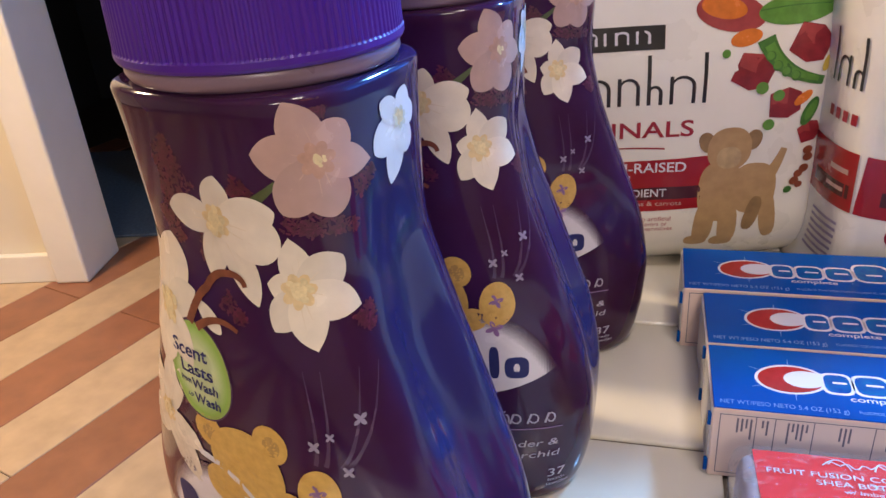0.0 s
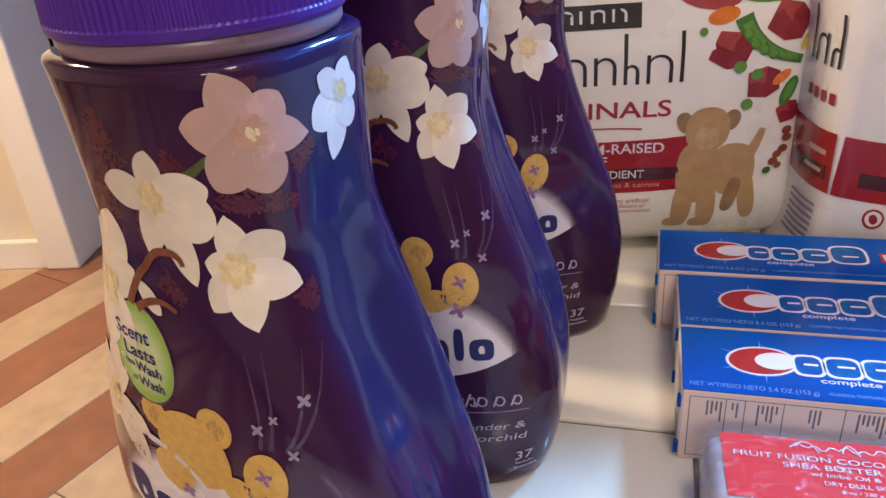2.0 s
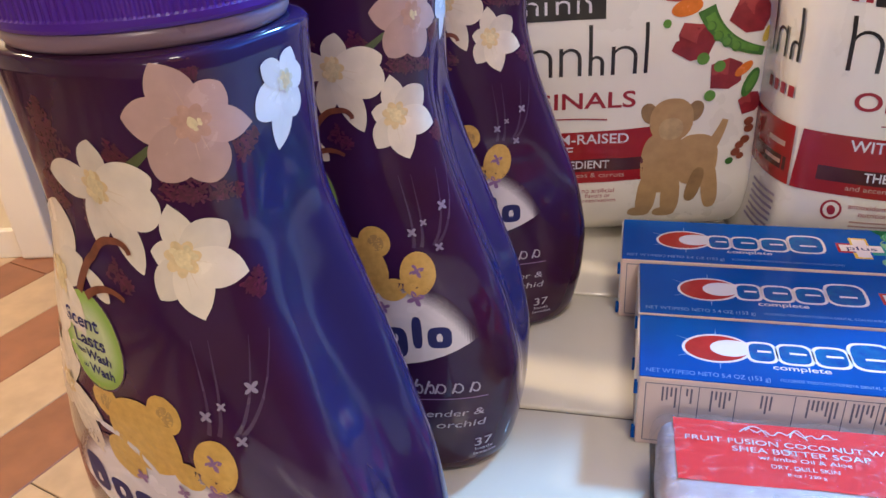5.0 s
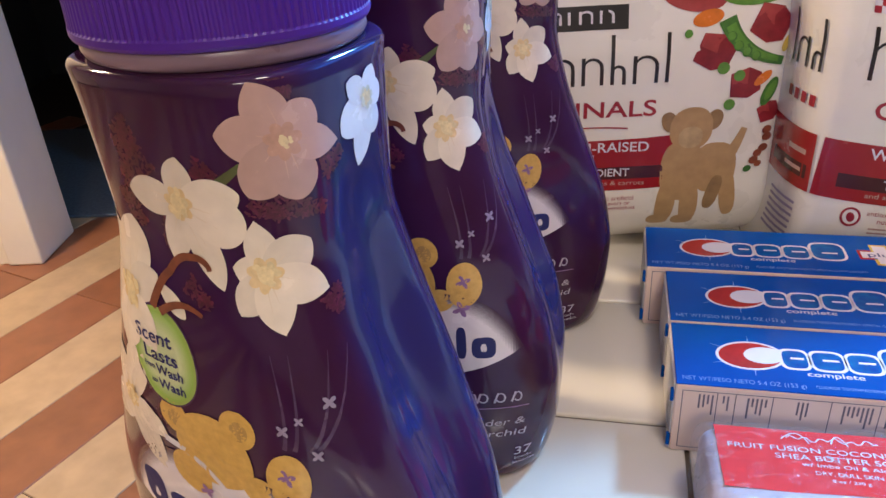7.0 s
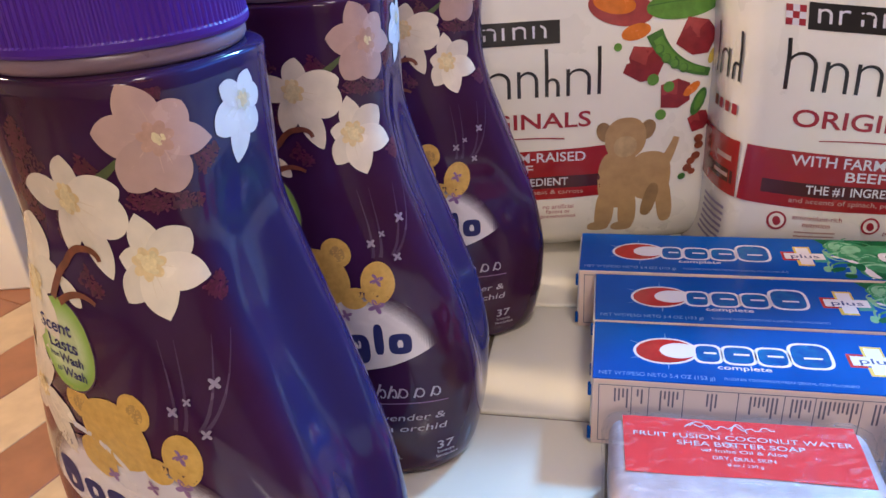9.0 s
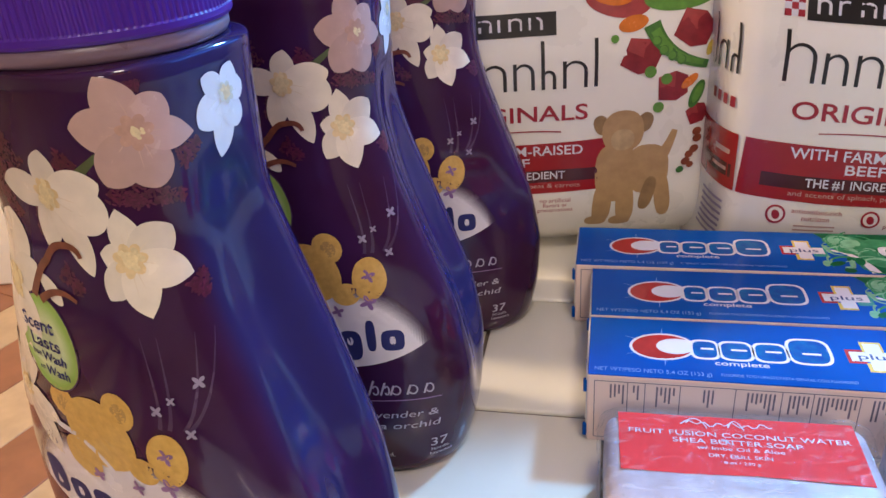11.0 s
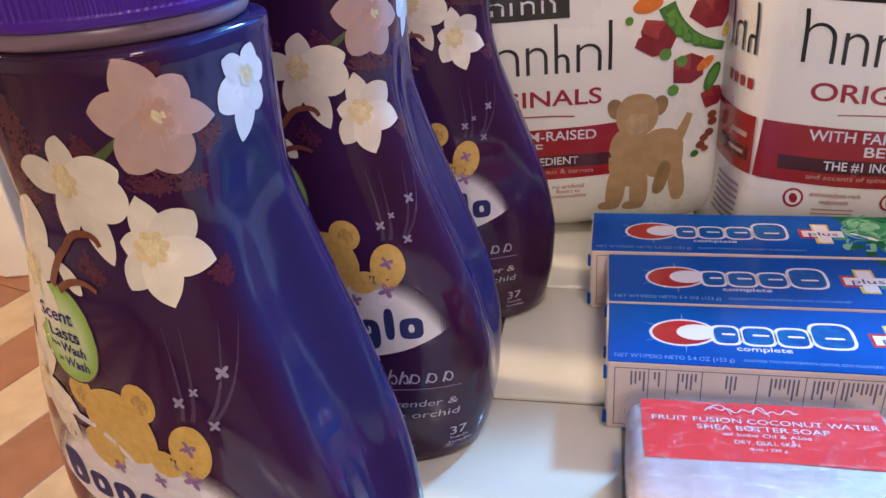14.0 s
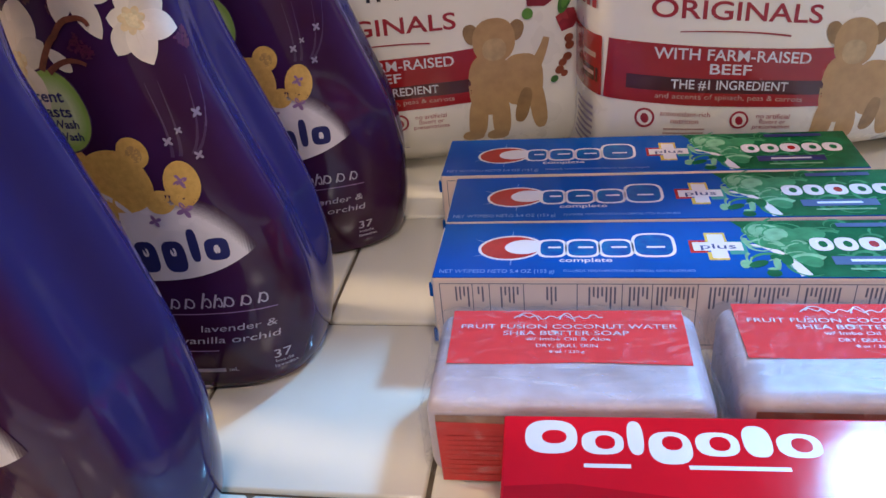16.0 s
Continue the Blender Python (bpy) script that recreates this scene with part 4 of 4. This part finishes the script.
# ---- wrapped soaps ----
def soft_block(w, d, h, r, wave, seed, nx=44, ny=30, nz=16):
    """A rounded block with a slightly uneven skin, standing on z = 0."""
    bm = bmesh.new()
    bmesh.ops.create_grid(bm, x_segments=2, y_segments=2, size=0.5)
    bm.clear()
    verts = {}

    def vert(i, j, k):
        key = (i, j, k)
        if key not in verts:
            p = Vector((w * i / nx, d * j / ny, h * k / nz))
            q = Vector((min(max(p.x, r), w - r), min(max(p.y, r), d - r), min(max(p.z, r), h - r)))
            n = p - q
            if n.length > 0:
                m = max(abs(n.x), abs(n.y), abs(n.z))
                n.normalize()
                p = q + n * r * (m / r)
            if wave:
                f = noise.noise(Vector((p.x * 110 + seed, p.y * 45, p.z * 90))) + 0.5 * noise.noise(Vector((p.x * 260, p.y * 150 + seed, p.z * 200)))
                p += (n if n.length > 0 else Vector((0, 0, 1))) * wave * f
            p.z = max(p.z, 0.0)
            verts[key] = bm.verts.new(p)
        return verts[key]

    for i in range(nx):
        for j in range(ny):
            for k in (0, nz):
                bm.faces.new((vert(i, j, k), vert(i + 1, j, k), vert(i + 1, j + 1, k), vert(i, j + 1, k)))
    for i in range(nx):
        for k in range(nz):
            for j in (0, ny):
                bm.faces.new((vert(i, j, k), vert(i + 1, j, k), vert(i + 1, j, k + 1), vert(i, j, k + 1)))
    for j in range(ny):
        for k in range(nz):
            for i in (0, nx):
                bm.faces.new((vert(i, j, k), vert(i, j + 1, k), vert(i, j + 1, k + 1), vert(i, j, k + 1)))
    return bm


SW, SD, SH = 0.1060, 0.0635, 0.0392


def make_soap(place, label):
    s = thing("soap_bar", place, label, "soap", "wrapped soap bars")
    bar = part("soap", soft_block(SW - 0.005, SD - 0.005, SH - 0.0032, 0.007, 0.0, 1, 30, 20, 12), M_SOAP, s, "pale soap block", True)
    bar.location = (0.0025, 0.0025, 0.0006)
    part("wrap", soft_block(SW, SD, SH, 0.0075, 0.0012, 3.0, 110, 70, 36), M_WRAP, s, "crinkled clear plastic wrap", True)
    art = Art(lambda u, v, h: (u + 0.0025, 0.0090 + 0.9 * v, SH - 0.0024 + h + 0.0003 * math.sin(u * 170) * math.sin(v * 120)), 0.00006)
    pts = [(0.0055, 0.0555), (0.03, 0.0556), (0.06, 0.0556), (0.0955, 0.0556), (0.0955, 0.040), (0.0952, 0.0185), (0.078, 0.0190), (0.055, 0.0198), (0.030, 0.0186), (0.0058, 0.0186), (0.0056, 0.038)]
    art.poly(pts, M_SOAP_LABEL, (0.05, 0.037), 5)
    label_paper = art.make("label", s, "coral red paper label")
    art = Art(lambda u, v, h: (u + 0.0025, 0.0090 + 0.9 * v, SH - 0.0019 + h), 0.00006)
    wave = [(0.032 + 0.0015 * i, 0.0500 + 0.0013 * math.sin(i * 1.7) + 0.0007 * math.sin(i * 0.7)) for i in range(23)]
    art.ribbon(wave, 0.0006, 0.0005, M_WHITE_INK)
    art.ribbon(curve3((0.030, 0.0490), (0.037, 0.0580), (0.040, 0.0470)), 0.0006, 0.0004, M_WHITE_INK)
    art.ribbon(curve3((0.048, 0.0480), (0.051, 0.0580), (0.054, 0.0470)), 0.0006, 0.0004, M_WHITE_INK)
    art.text("FRUIT FUSION COCONUT WATER", 0.0095, 0.0416, 0.0830, 0.0030, M_WHITE_INK)
    art.text("SHEA BUTTER SOAP", 0.0262, 0.0370, 0.0480, 0.0030, M_WHITE_INK)
    art.text("w/ Imbe Oil & Aloe", 0.0350, 0.0333, 0.0320, 0.0022, M_WHITE_INK)
    art.text("DRY, DULL SKIN", 0.0390, 0.0288, 0.0230, 0.0022, M_WHITE_INK)
    art.text("8 oz / 230 g", 0.0440, 0.0252, 0.0130, 0.0017, M_WHITE_INK)
    art.make("label_words", label_paper)
    art = Art(flat_front(0.0019), 0.00004)
    art.bar(0.0065, 0.0280, 0.0995, 0.0334, M_SOAP_EDGE, 8)
    art.make("soap_edge", s, "tan brown soap showing below the paper")
    art = Art(flat_front(0.0018), 0.00010)
    art.poly([(0.0070, 0.0010), (0.0990, 0.0010), (0.0995, 0.0294), (0.0700, 0.0304), (0.0350, 0.0298), (0.0065, 0.0304)], M_SOAP_BAND, None, 4)
    for i in range(9):
        art.bar(0.010, 0.0045 + i * 0.0024, 0.090, 0.0048 + i * 0.0024, M_RED_SWOOSH, 5, up=False)
    art.make("front_band", s, "red paper band with fine rules")
    return s


soap = make_soap(pose(0.1023, 0.2019, 0.0004, 0, 0, -10.0), "plastic wrapped pale soap bar with coral label")
soap_2 = copy_thing(soap, pose(0.2103, 0.1873, 0.0004, 0, 0, -10.5))
tagged(soap_2, "plastic wrapped soap bar beside an alike one")


# ---- red toothpaste carton ----
def make_red_carton(place):
    c = thing("red_toothpaste_carton", place, "glossy red toothpaste carton lying before the soaps", "toothpaste box")
    L, D, H = 0.205, 0.052, 0.042
    part("carton", box_bm(0, -D, 0, L, 0, H, 0.0008, 2), M_REDBOX, c, "glossy red folded carton")
    top = flat_top(H)
    art = Art(top, 0.00008)
    x = 0.0070
    for w, lo, hi in ((0.0165, 0, 0.0145), (0.0130, 0, 0.0100), (0.0050, 0, 0.0145), (0.0130, -0.0035, 0.0100), (0.0130, 0, 0.0100), (0.0085, 0, 0.0130), (0.0130, 0, 0.0100)):
        art.oval(x + w / 2, -0.0168 + (lo + hi) / 2, w / 2, (hi - lo) / 2, M_WHITE_INK, 0, 26, 2.6, 2, up=False)
        if w > 0.009:
            art.level += 1
            art.oval(x + w * 0.56, -0.0168 + 0.0052 + (0.002 if w > 0.014 else 0), w * 0.24, 0.0030, M_REDBOX, 0, 14, 2.2, 1, up=False)
            art.level -= 1
        x += w + 0.0012
    art.make("name_block_print", c, "white blocks standing for the brand name")
    art = Art(top, 0.00004)
    art.poly([(0.001, -0.030), (0.020, -0.0285), (0.060, -0.034), (0.120, -0.040), (0.204, -0.044), (0.204, -0.051), (0.10, -0.051), (0.001, -0.051)], M_REDDARK, (0.08, -0.046), 2)
    art.make("dark_red_print", c, "darker red swoosh")
    art = Art(top, 0.00008)
    art.bar(0.0250, -0.0222, 0.0390, -0.0206, M_WHITE_INK, 3)
    art.bar(0.0560, -0.0222, 0.0850, -0.0206, M_WHITE_INK, 3)
    art.make("small_print", c)
    return c


make_red_carton(pose(0.1326, 0.1905, 0, 0, 0, -9.5))


# ---- dog food bags ----
U0, U1, BH, BD = 0.009, 0.215, 0.235, 0.065
BW = U1 - U0


def bag_y(u, z):
    """How far the front film stands forward of the flat panel."""
    k = (u - U0) / BW
    side = (4 * k * (1 - k)) ** 0.5 if 0 < k < 1 else 0
    foot = min(1.0, z / 0.05)
    foot = 1 - (1 - foot) ** 3.0
    top = max(0.0, min(1.0, (BH - z) / 0.10)) ** 0.7
    ripple = 0.0012 * noise.noise(Vector((u * 22, z * 17, 1.7))) + 0.0006 * noise.noise(Vector((u * 60, z * 45, 4.1)))
    return (0.010 * side - 0.030 * (1 - foot)) * 1.0 - 0.022 * (1 - top) + ripple * min(1, 12 * k * (1 - k) + 0.2)


SLUMP = [0.0, 0.0]  # how much a bag's film sags away from its left edge, and how far it stands higher


def sag(u, z):
    return z + (SLUMP[1] - SLUMP[0] * (u - U0)) * min(1.0, z / 0.04)


def on_bag(u, v, h):
    return (u, -bag_y(u, v) - h - 0.0002, sag(u, v))


def on_bag_side(u, v, h):
    """The left gusset; u runs back from the front edge."""
    return (U0 - 0.0004 - h - 0.005 * math.sin(min(1, u / BD) ** 0.7 * math.pi), -bag_y(U0, v) + u, sag(U0, v))


def bag_body():
    bm = bmesh.new()
    nu, nz, nd = 48, 70, 10
    rings = []
    for k in range(nz + 1):
        z = BH * k / nz
        shut = max(0.0, (z - 0.185) / (BH - 0.185))
        depth = BD * (1 - shut) + 0.004
        yf = [-bag_y(U0 + BW * i / nu, z) for i in range(nu + 1)]
        ring = [(U0 + BW * i / nu, yf[i]) for i in range(nu + 1)]
        back = yf[0] + depth
        for j in range(1, nd):
            t = j / nd
            ring.append((U1 - 0.006 * math.sin(t * math.pi), yf[nu] + (back - yf[nu]) * t))
        ring += [(U0 + BW * (1 - i / nu), back + 0.006 * math.sin(math.pi * i / nu) * (1 - shut)) for i in range(nu + 1)]
        for j in range(1, nd):
            t = 1 - j / nd
            ring.append((U0 - 0.005 * math.sin(t ** 0.7 * math.pi), yf[0] + (back - yf[0]) * t))
        rings.append([bm.verts.new((x, y, sag(x, z))) for x, y in ring])
    n = len(rings[0])
    for lo, hi in zip(rings, rings[1:]):
        for i in range(n):
            bm.faces.new((lo[i], lo[(i + 1) % n], hi[(i + 1) % n], hi[i]))
    bm.faces.new(rings[0][::-1])
    bm.faces.new(rings[-1])
    return bm


def strokes(art, x, y, w, xh, m, stroke):
    """Thin upright strokes, with an arch between them, that stand for a letter."""
    art.bar(x, y, x + stroke, y + xh, m, 1, up=False)
    if w > 0.006:
        low = min(xh, w * 1.25)
        art.bar(x + w - stroke, y, x + w, y + low * 0.62, m, 1, up=False)
        art.ribbon(arc(x + w / 2, y + low * 0.62, w / 2 - stroke / 2, 0, 180, 10, low * 0.34), stroke, stroke * 0.5, m, up=False)


def chunk(art, x, y, r, turn):
    c, s = math.cos(radians(turn)), math.sin(radians(turn))

    def spin(pts):
        return [(x + (a * c - b * s) * r, y + (a * s + b * c) * r) for a, b in pts]
    art.poly(spin([(-0.9, -0.75), (0.2, -0.95), (0.95, -0.55), (1.0, 0.55), (0.25, 0.95), (-0.85, 0.7)]), M_BEEF, None, 2)
    art.poly(spin([(-0.85, 0.68), (-0.80, 0.05), (0.15, -0.05), (0.25, 0.92)]), M_BEEF_TOP, None, 2)


def make_bag(place, label, slump=0.0, lift=0.0):
    SLUMP[:] = slump, lift
    b = thing("dog_food_bag", place, label, "food bag", "dog food bags")
    part("bag", bag_body(), M_BAG, b, "white printed plastic film bag", True)
    for x0, dy in ((U0 - 0.0042, 0.056), (U1 - 0.001, 0.0)):
        bm = bmesh.new()
        pts = []
        for k in range(41):
            z = 0.004 + (BH - 0.008) * k / 40
            y = -bag_y(U0, z) + dy * min(1.0, (BH - z) / 0.05)
            wob = 0.0007 * noise.noise(Vector((x0 * 90, z * 40, 0)))
            pts.append([bm.verts.new((x0 + a + wob, y + c, sag(x0, z))) for a, c in ((0, -0.0006), (0.003, -0.0010), (0.003, 0.0006), (0, 0.0008))])
        for lo, hi in zip(pts, pts[1:]):
            for i in range(4):
                bm.faces.new((lo[i], lo[(i + 1) % 4], hi[(i + 1) % 4], hi[i]))
        bm.faces.new(pts[0][::-1])
        bm.faces.new(pts[-1])
        part("edge_seam", bm, M_FOIL, b, "crimped silver edge seam")
    art = Art(on_bag, 0.00014)
    art.bar(0.034, 0.1485, 0.1075, 0.1620, M_BLACK, 14)
    art.level += 1
    x = 0.0385
    for w in (0.0075, 0.0085, 0.008, 0.003, 0.0085, 0.0085):
        strokes(art, x, 0.1520, w, 0.0070, M_WHITE_INK, 0.0016)
        x += w + 0.0034
    for i in range(3):
        for j in range(3):
            art.bar(0.0225 + i * 0.0034, 0.1500 + j * 0.0034, 0.0225 + (i + 1) * 0.0034, 0.1500 + (j + 1) * 0.0034, (M_REDINK, M_WHITE_INK)[(i + j) % 2], 1, up=False)
    art.make("maker_bar_print", b, "black bar and red check")
    art = Art(on_bag, 0.00014)
    x = 0.0245
    for w, h in ((0.0165, 0.0270), (0.0130, 0.0165), (0.0150, 0.0165), (0.0130, 0.0165), (0.0090, 0.0290), (0.0150, 0.0165), (0.0035, 0.0290)):
        strokes(art, x, 0.1165, w, h, M_BLACK, 0.0022)
        x += w + 0.0040
    art.make("name_stroke_print", b, "thin black strokes standing for the brand name")
    art = Art(on_bag, 0.00014)
    art.text("ORIGINALS", 0.0320, 0.0965, 0.0945, 0.0098, M_REDINK, bold=0.012)
    art.ribbon(curve3((0.048, 0.0890), (0.080, 0.0915), (0.110, 0.0890)), 0.0006, 0.0010, M_REDINK)
    art.make("variety_words_print", b)
    # red band, its words
    art = Art(on_bag, 0.00014)
    art.bar(U0 + 0.0004, 0.0495, 0.1400, 0.0835, M_BAGRED, 60, bend=-0.002)
    art.bar(0.0200, 0.0562, 0.1330, 0.0645, M_BAGBROWN, 60, bend=-0.001)
    art.text("WITH FARM-RAISED", 0.0345, 0.0740, 0.0890, 0.0062, M_WHITE_INK, bold=0.012)
    art.text("BEEF", 0.0660, 0.0663, 0.0240, 0.0058, M_WHITE_INK, bold=0.012)
    art.text("THE #1 INGREDIENT", 0.0445, 0.0575, 0.0680, 0.0052, M_WHITE_INK, bold=0.012)
    art.text("and accents of spinach, peas & carrots", 0.0360, 0.0515, 0.0860, 0.0030, M_PETAL_PINK)
    art.make("red_band_print", b, "dark red band with white words")
    art = Art(on_bag, 0.00014)
    for x in (0.0310, 0.0860):
        art.oval(x, 0.0395, 0.0056, 0.0056, M_REDINK)
        art.oval(x, 0.0395, 0.0043, 0.0043, M_BAG)
        art.oval(x, 0.0392, 0.0022, 0.0028, M_REDINK, 20)
    art.text("antioxidant-rich", 0.0395, 0.0410, 0.0290, 0.0030, M_REDINK)
    art.text("nutrition", 0.0460, 0.0368, 0.0160, 0.0030, M_REDINK)
    art.bar(0.0420, 0.0330, 0.0660, 0.0340, M_PETAL_PINK)
    art.bar(0.0420, 0.0305, 0.0660, 0.0315, M_PETAL_PINK)
    art.text("no artificial", 0.0960, 0.0410, 0.0200, 0.0030, M_REDINK)
    art.text("flavors or", 0.0980, 0.0375, 0.0160, 0.0030, M_REDINK)
    art.text("preservatives", 0.0945, 0.0340, 0.0230, 0.0030, M_REDINK)
    art.bar(0.0300, 0.0195, 0.0900, 0.0202, M_GREY_INK)
    art.make("benefit_words_print", b)
    # plain tan shape in the place of the picture
    art = Art(on_bag, 0.00014)
    art.ribbon(curve3((0.1745, 0.0690), (0.1790, 0.0760), (0.1815, 0.0850)), 0.0075, 0.0040, M_TAN)
    art.oval(0.1655, 0.0600, 0.0135, 0.0165, M_TAN, 0, 28, 2.6, 4)
    art.oval(0.1450, 0.0590, 0.0135, 0.0200, M_TAN, 0, 28, 2.6, 4)
    for x, y, rx, ry, turn in ((0.1365, 0.0370, 0.0062, 0.0150, -4), (0.1515, 0.0365, 0.0060, 0.0155, 2), (0.1755, 0.0420, 0.0052, 0.0170, 8), (0.1660, 0.0430, 0.0045, 0.0120, -14)):
        art.oval(x, y, rx, ry, M_TAN if turn != -14 else M_TAN_DARK, turn, 20, 2.6, 3)
    art.oval(0.1330, 0.0245, 0.0072, 0.0040, M_TAN, 0, 16, 2.4, 2)
    art.oval(0.1490, 0.0235, 0.0072, 0.0040, M_TAN, 0, 16, 2.4, 2)
    for x, turn in ((0.1352, 20), (0.1625, -20)):
        art.oval(x, 0.0915, 0.0048, 0.0066, M_TAN_DARK, turn, 18, 2.2, 2)
    art.oval(0.1488, 0.0865, 0.0132, 0.0138, M_TAN, 0, 28, 2.3, 4)
    art.oval(0.1488, 0.0810, 0.0075, 0.0070, M_TAN_PALE, 0, 22, 2.3, 3)
    art.make("tan_shape_print", b, "plain tan rounded shapes")
    # vegetables
    art = Art(on_bag, 0.00014)
    art.oval(0.1440, 0.1660, 0.0200, 0.0100, M_BEEF_TOP, -12)
    art.oval(0.1400, 0.1690, 0.0130, 0.0060, M_ORANGE, -12)
    art.oval(0.1530, 0.1520, 0.0090, 0.0046, M_ORANGE, 12)
    art.oval(0.1820, 0.1660, 0.0230, 0.0085, M_PEA, 4)
    art.ribbon(curve3((0.160, 0.166), (0.180, 0.169), (0.204, 0.167)), 0.0008, 0.0006, M_POD)
    chunk(art, 0.1580, 0.1330, 0.0115, -20)
    chunk(art, 0.1900, 0.1470, 0.0115, -25)
    chunk(art, 0.1780, 0.1130, 0.0098, 5)
    chunk(art, 0.1945, 0.0945, 0.0068, 25)
    art.ribbon(curve3((0.1640, 0.1510), (0.1720, 0.1300), (0.1990, 0.1250), 14), 0.0105, 0.0050, M_POD)
    art.ribbon(curve3((0.1660, 0.1475), (0.1740, 0.1310), (0.1960, 0.1262), 14), 0.0060, 0.0030, M_PEA)
    for x, y in ((0.1672, 0.1410), (0.1715, 0.1355), (0.1768, 0.1318), (0.1825, 0.1290)):
        art.oval(x, y, 0.0029, 0.0030, M_POD)
        art.oval(x - 0.0003, y + 0.0004, 0.0022, 0.0023, M_PEA)
    art.oval(0.1885, 0.1155, 0.0062, 0.0028, M_ORANGE, 40)
    art.oval(0.1935, 0.1070, 0.0038, 0.0092, M_POD, -22)
    art.oval(0.1940, 0.1075, 0.0022, 0.0066, M_PEA, -22)
    for x, y, r in ((0.1640, 0.1230, 0.0036), (0.1740, 0.1180, 0.0034), (0.1700, 0.1005, 0.0034), (0.1420, 0.1440, 0.0024)):
        art.oval(x, y, r, r, M_PEA)
    for x, y, r, m in ((0.1955, 0.0830, 0.0030, M_KIBBLE), (0.1960, 0.0785, 0.0030, M_KIBBLE), (0.1945, 0.0715, 0.0030, M_KIBBLE), (0.1915, 0.0680, 0.0028, M_KIBBLE), (0.1895, 0.0635, 0.0030, M_KIBBLE), (0.1925, 0.0610, 0.0024, M_KIBBLE), (0.1862, 0.0580, 0.0026, M_POD)):
        art.oval(x, y, r, r * 0.85, m, 30, 12)
    art.oval(0.2000, 0.1350, 0.0022, 0.0050, M_YELLOW, -20)
    art.make("vegetable_print", b, "printed red chunks, peas and carrots")
    # gusset print
    art = Art(on_bag_side, 0.0002)
    art.bar(0.001, 0.0495, 0.060, 0.0835, M_BAGRED, 10)
    art.bar(0.004, 0.0565, 0.040, 0.0645, M_BAGBROWN, 8)
    for i in range(7):
        art.bar(0.008, 0.0180 + i * 0.0035, 0.036, 0.0195 + i * 0.0035, M_GREY_INK, 3, up=False)
    for x, w, h in ((0.006, 0.008, 0.027), (0.018, 0.012, 0.016), (0.034, 0.003, 0.028)):
        strokes(art, x, 0.1165, w, h, M_BLACK, 0.002)
    for i in range(4):
        art.bar(0.006 + i * 0.0075, 0.0975, 0.0105 + i * 0.0075, 0.1035, M_REDINK, 2, up=False)
    art.bar(0.006, 0.0700, 0.022, 0.0730, M_PETAL_PINK, 4)
    art.bar(0.008, 0.0595, 0.024, 0.0618, M_PETAL_PINK, 4)
    art.make("gusset_print", b)
    return b


make_bag(pose(0.0140, 0.4755, 0, 0, 0, 0), "white dog food bag with red band and vegetable print")
make_bag(pose(0.2115, 0.4215, 0, 0, 0, 3.0) @ Matrix.Scale(1.02, 4), "white dog food bag standing in front of an alike bag", 0.145, 0.010)


# ---- floor boards ----
def boards():
    owner = tagged(new("floor_boards"), "striped light and reddish wooden floor boards", "floor", kind="structure")
    w = 0.195
    rnd = random.Random(2)
    c, s = math.cos(radians(BOARD)), math.sin(radians(BOARD))
    h = (w - 0.002) / 2
    meshes = []
    for m in (M_WOODL, M_WOODR):
        bm = box_bm(-0.6, -h, -0.012, 0.6, h, 0.0, 0.0015, 1)
        me = bpy.data.meshes.new("plank")
        bm.to_mesh(me)
        bm.free()
        me.materials.append(m)
        meshes.append(me)
    for i in range(-14, 26):
        p = -(i + 0.5) * w
        for k in range(-5, 6):
            q = k * 1.203 + (0.6 if i % 2 else 0.0)
            x, y = p * s + q * c, -p * c + q * s
            if -3.75 < x < 0.55 and -1.95 < y < 3.2:
                ob = new("plank", meshes[i % 2])
                ob.parent = owner
                ob.matrix_basis = pose(x, y, FLOOR_Z + 0.0, 0, 0, BOARD)


boards()
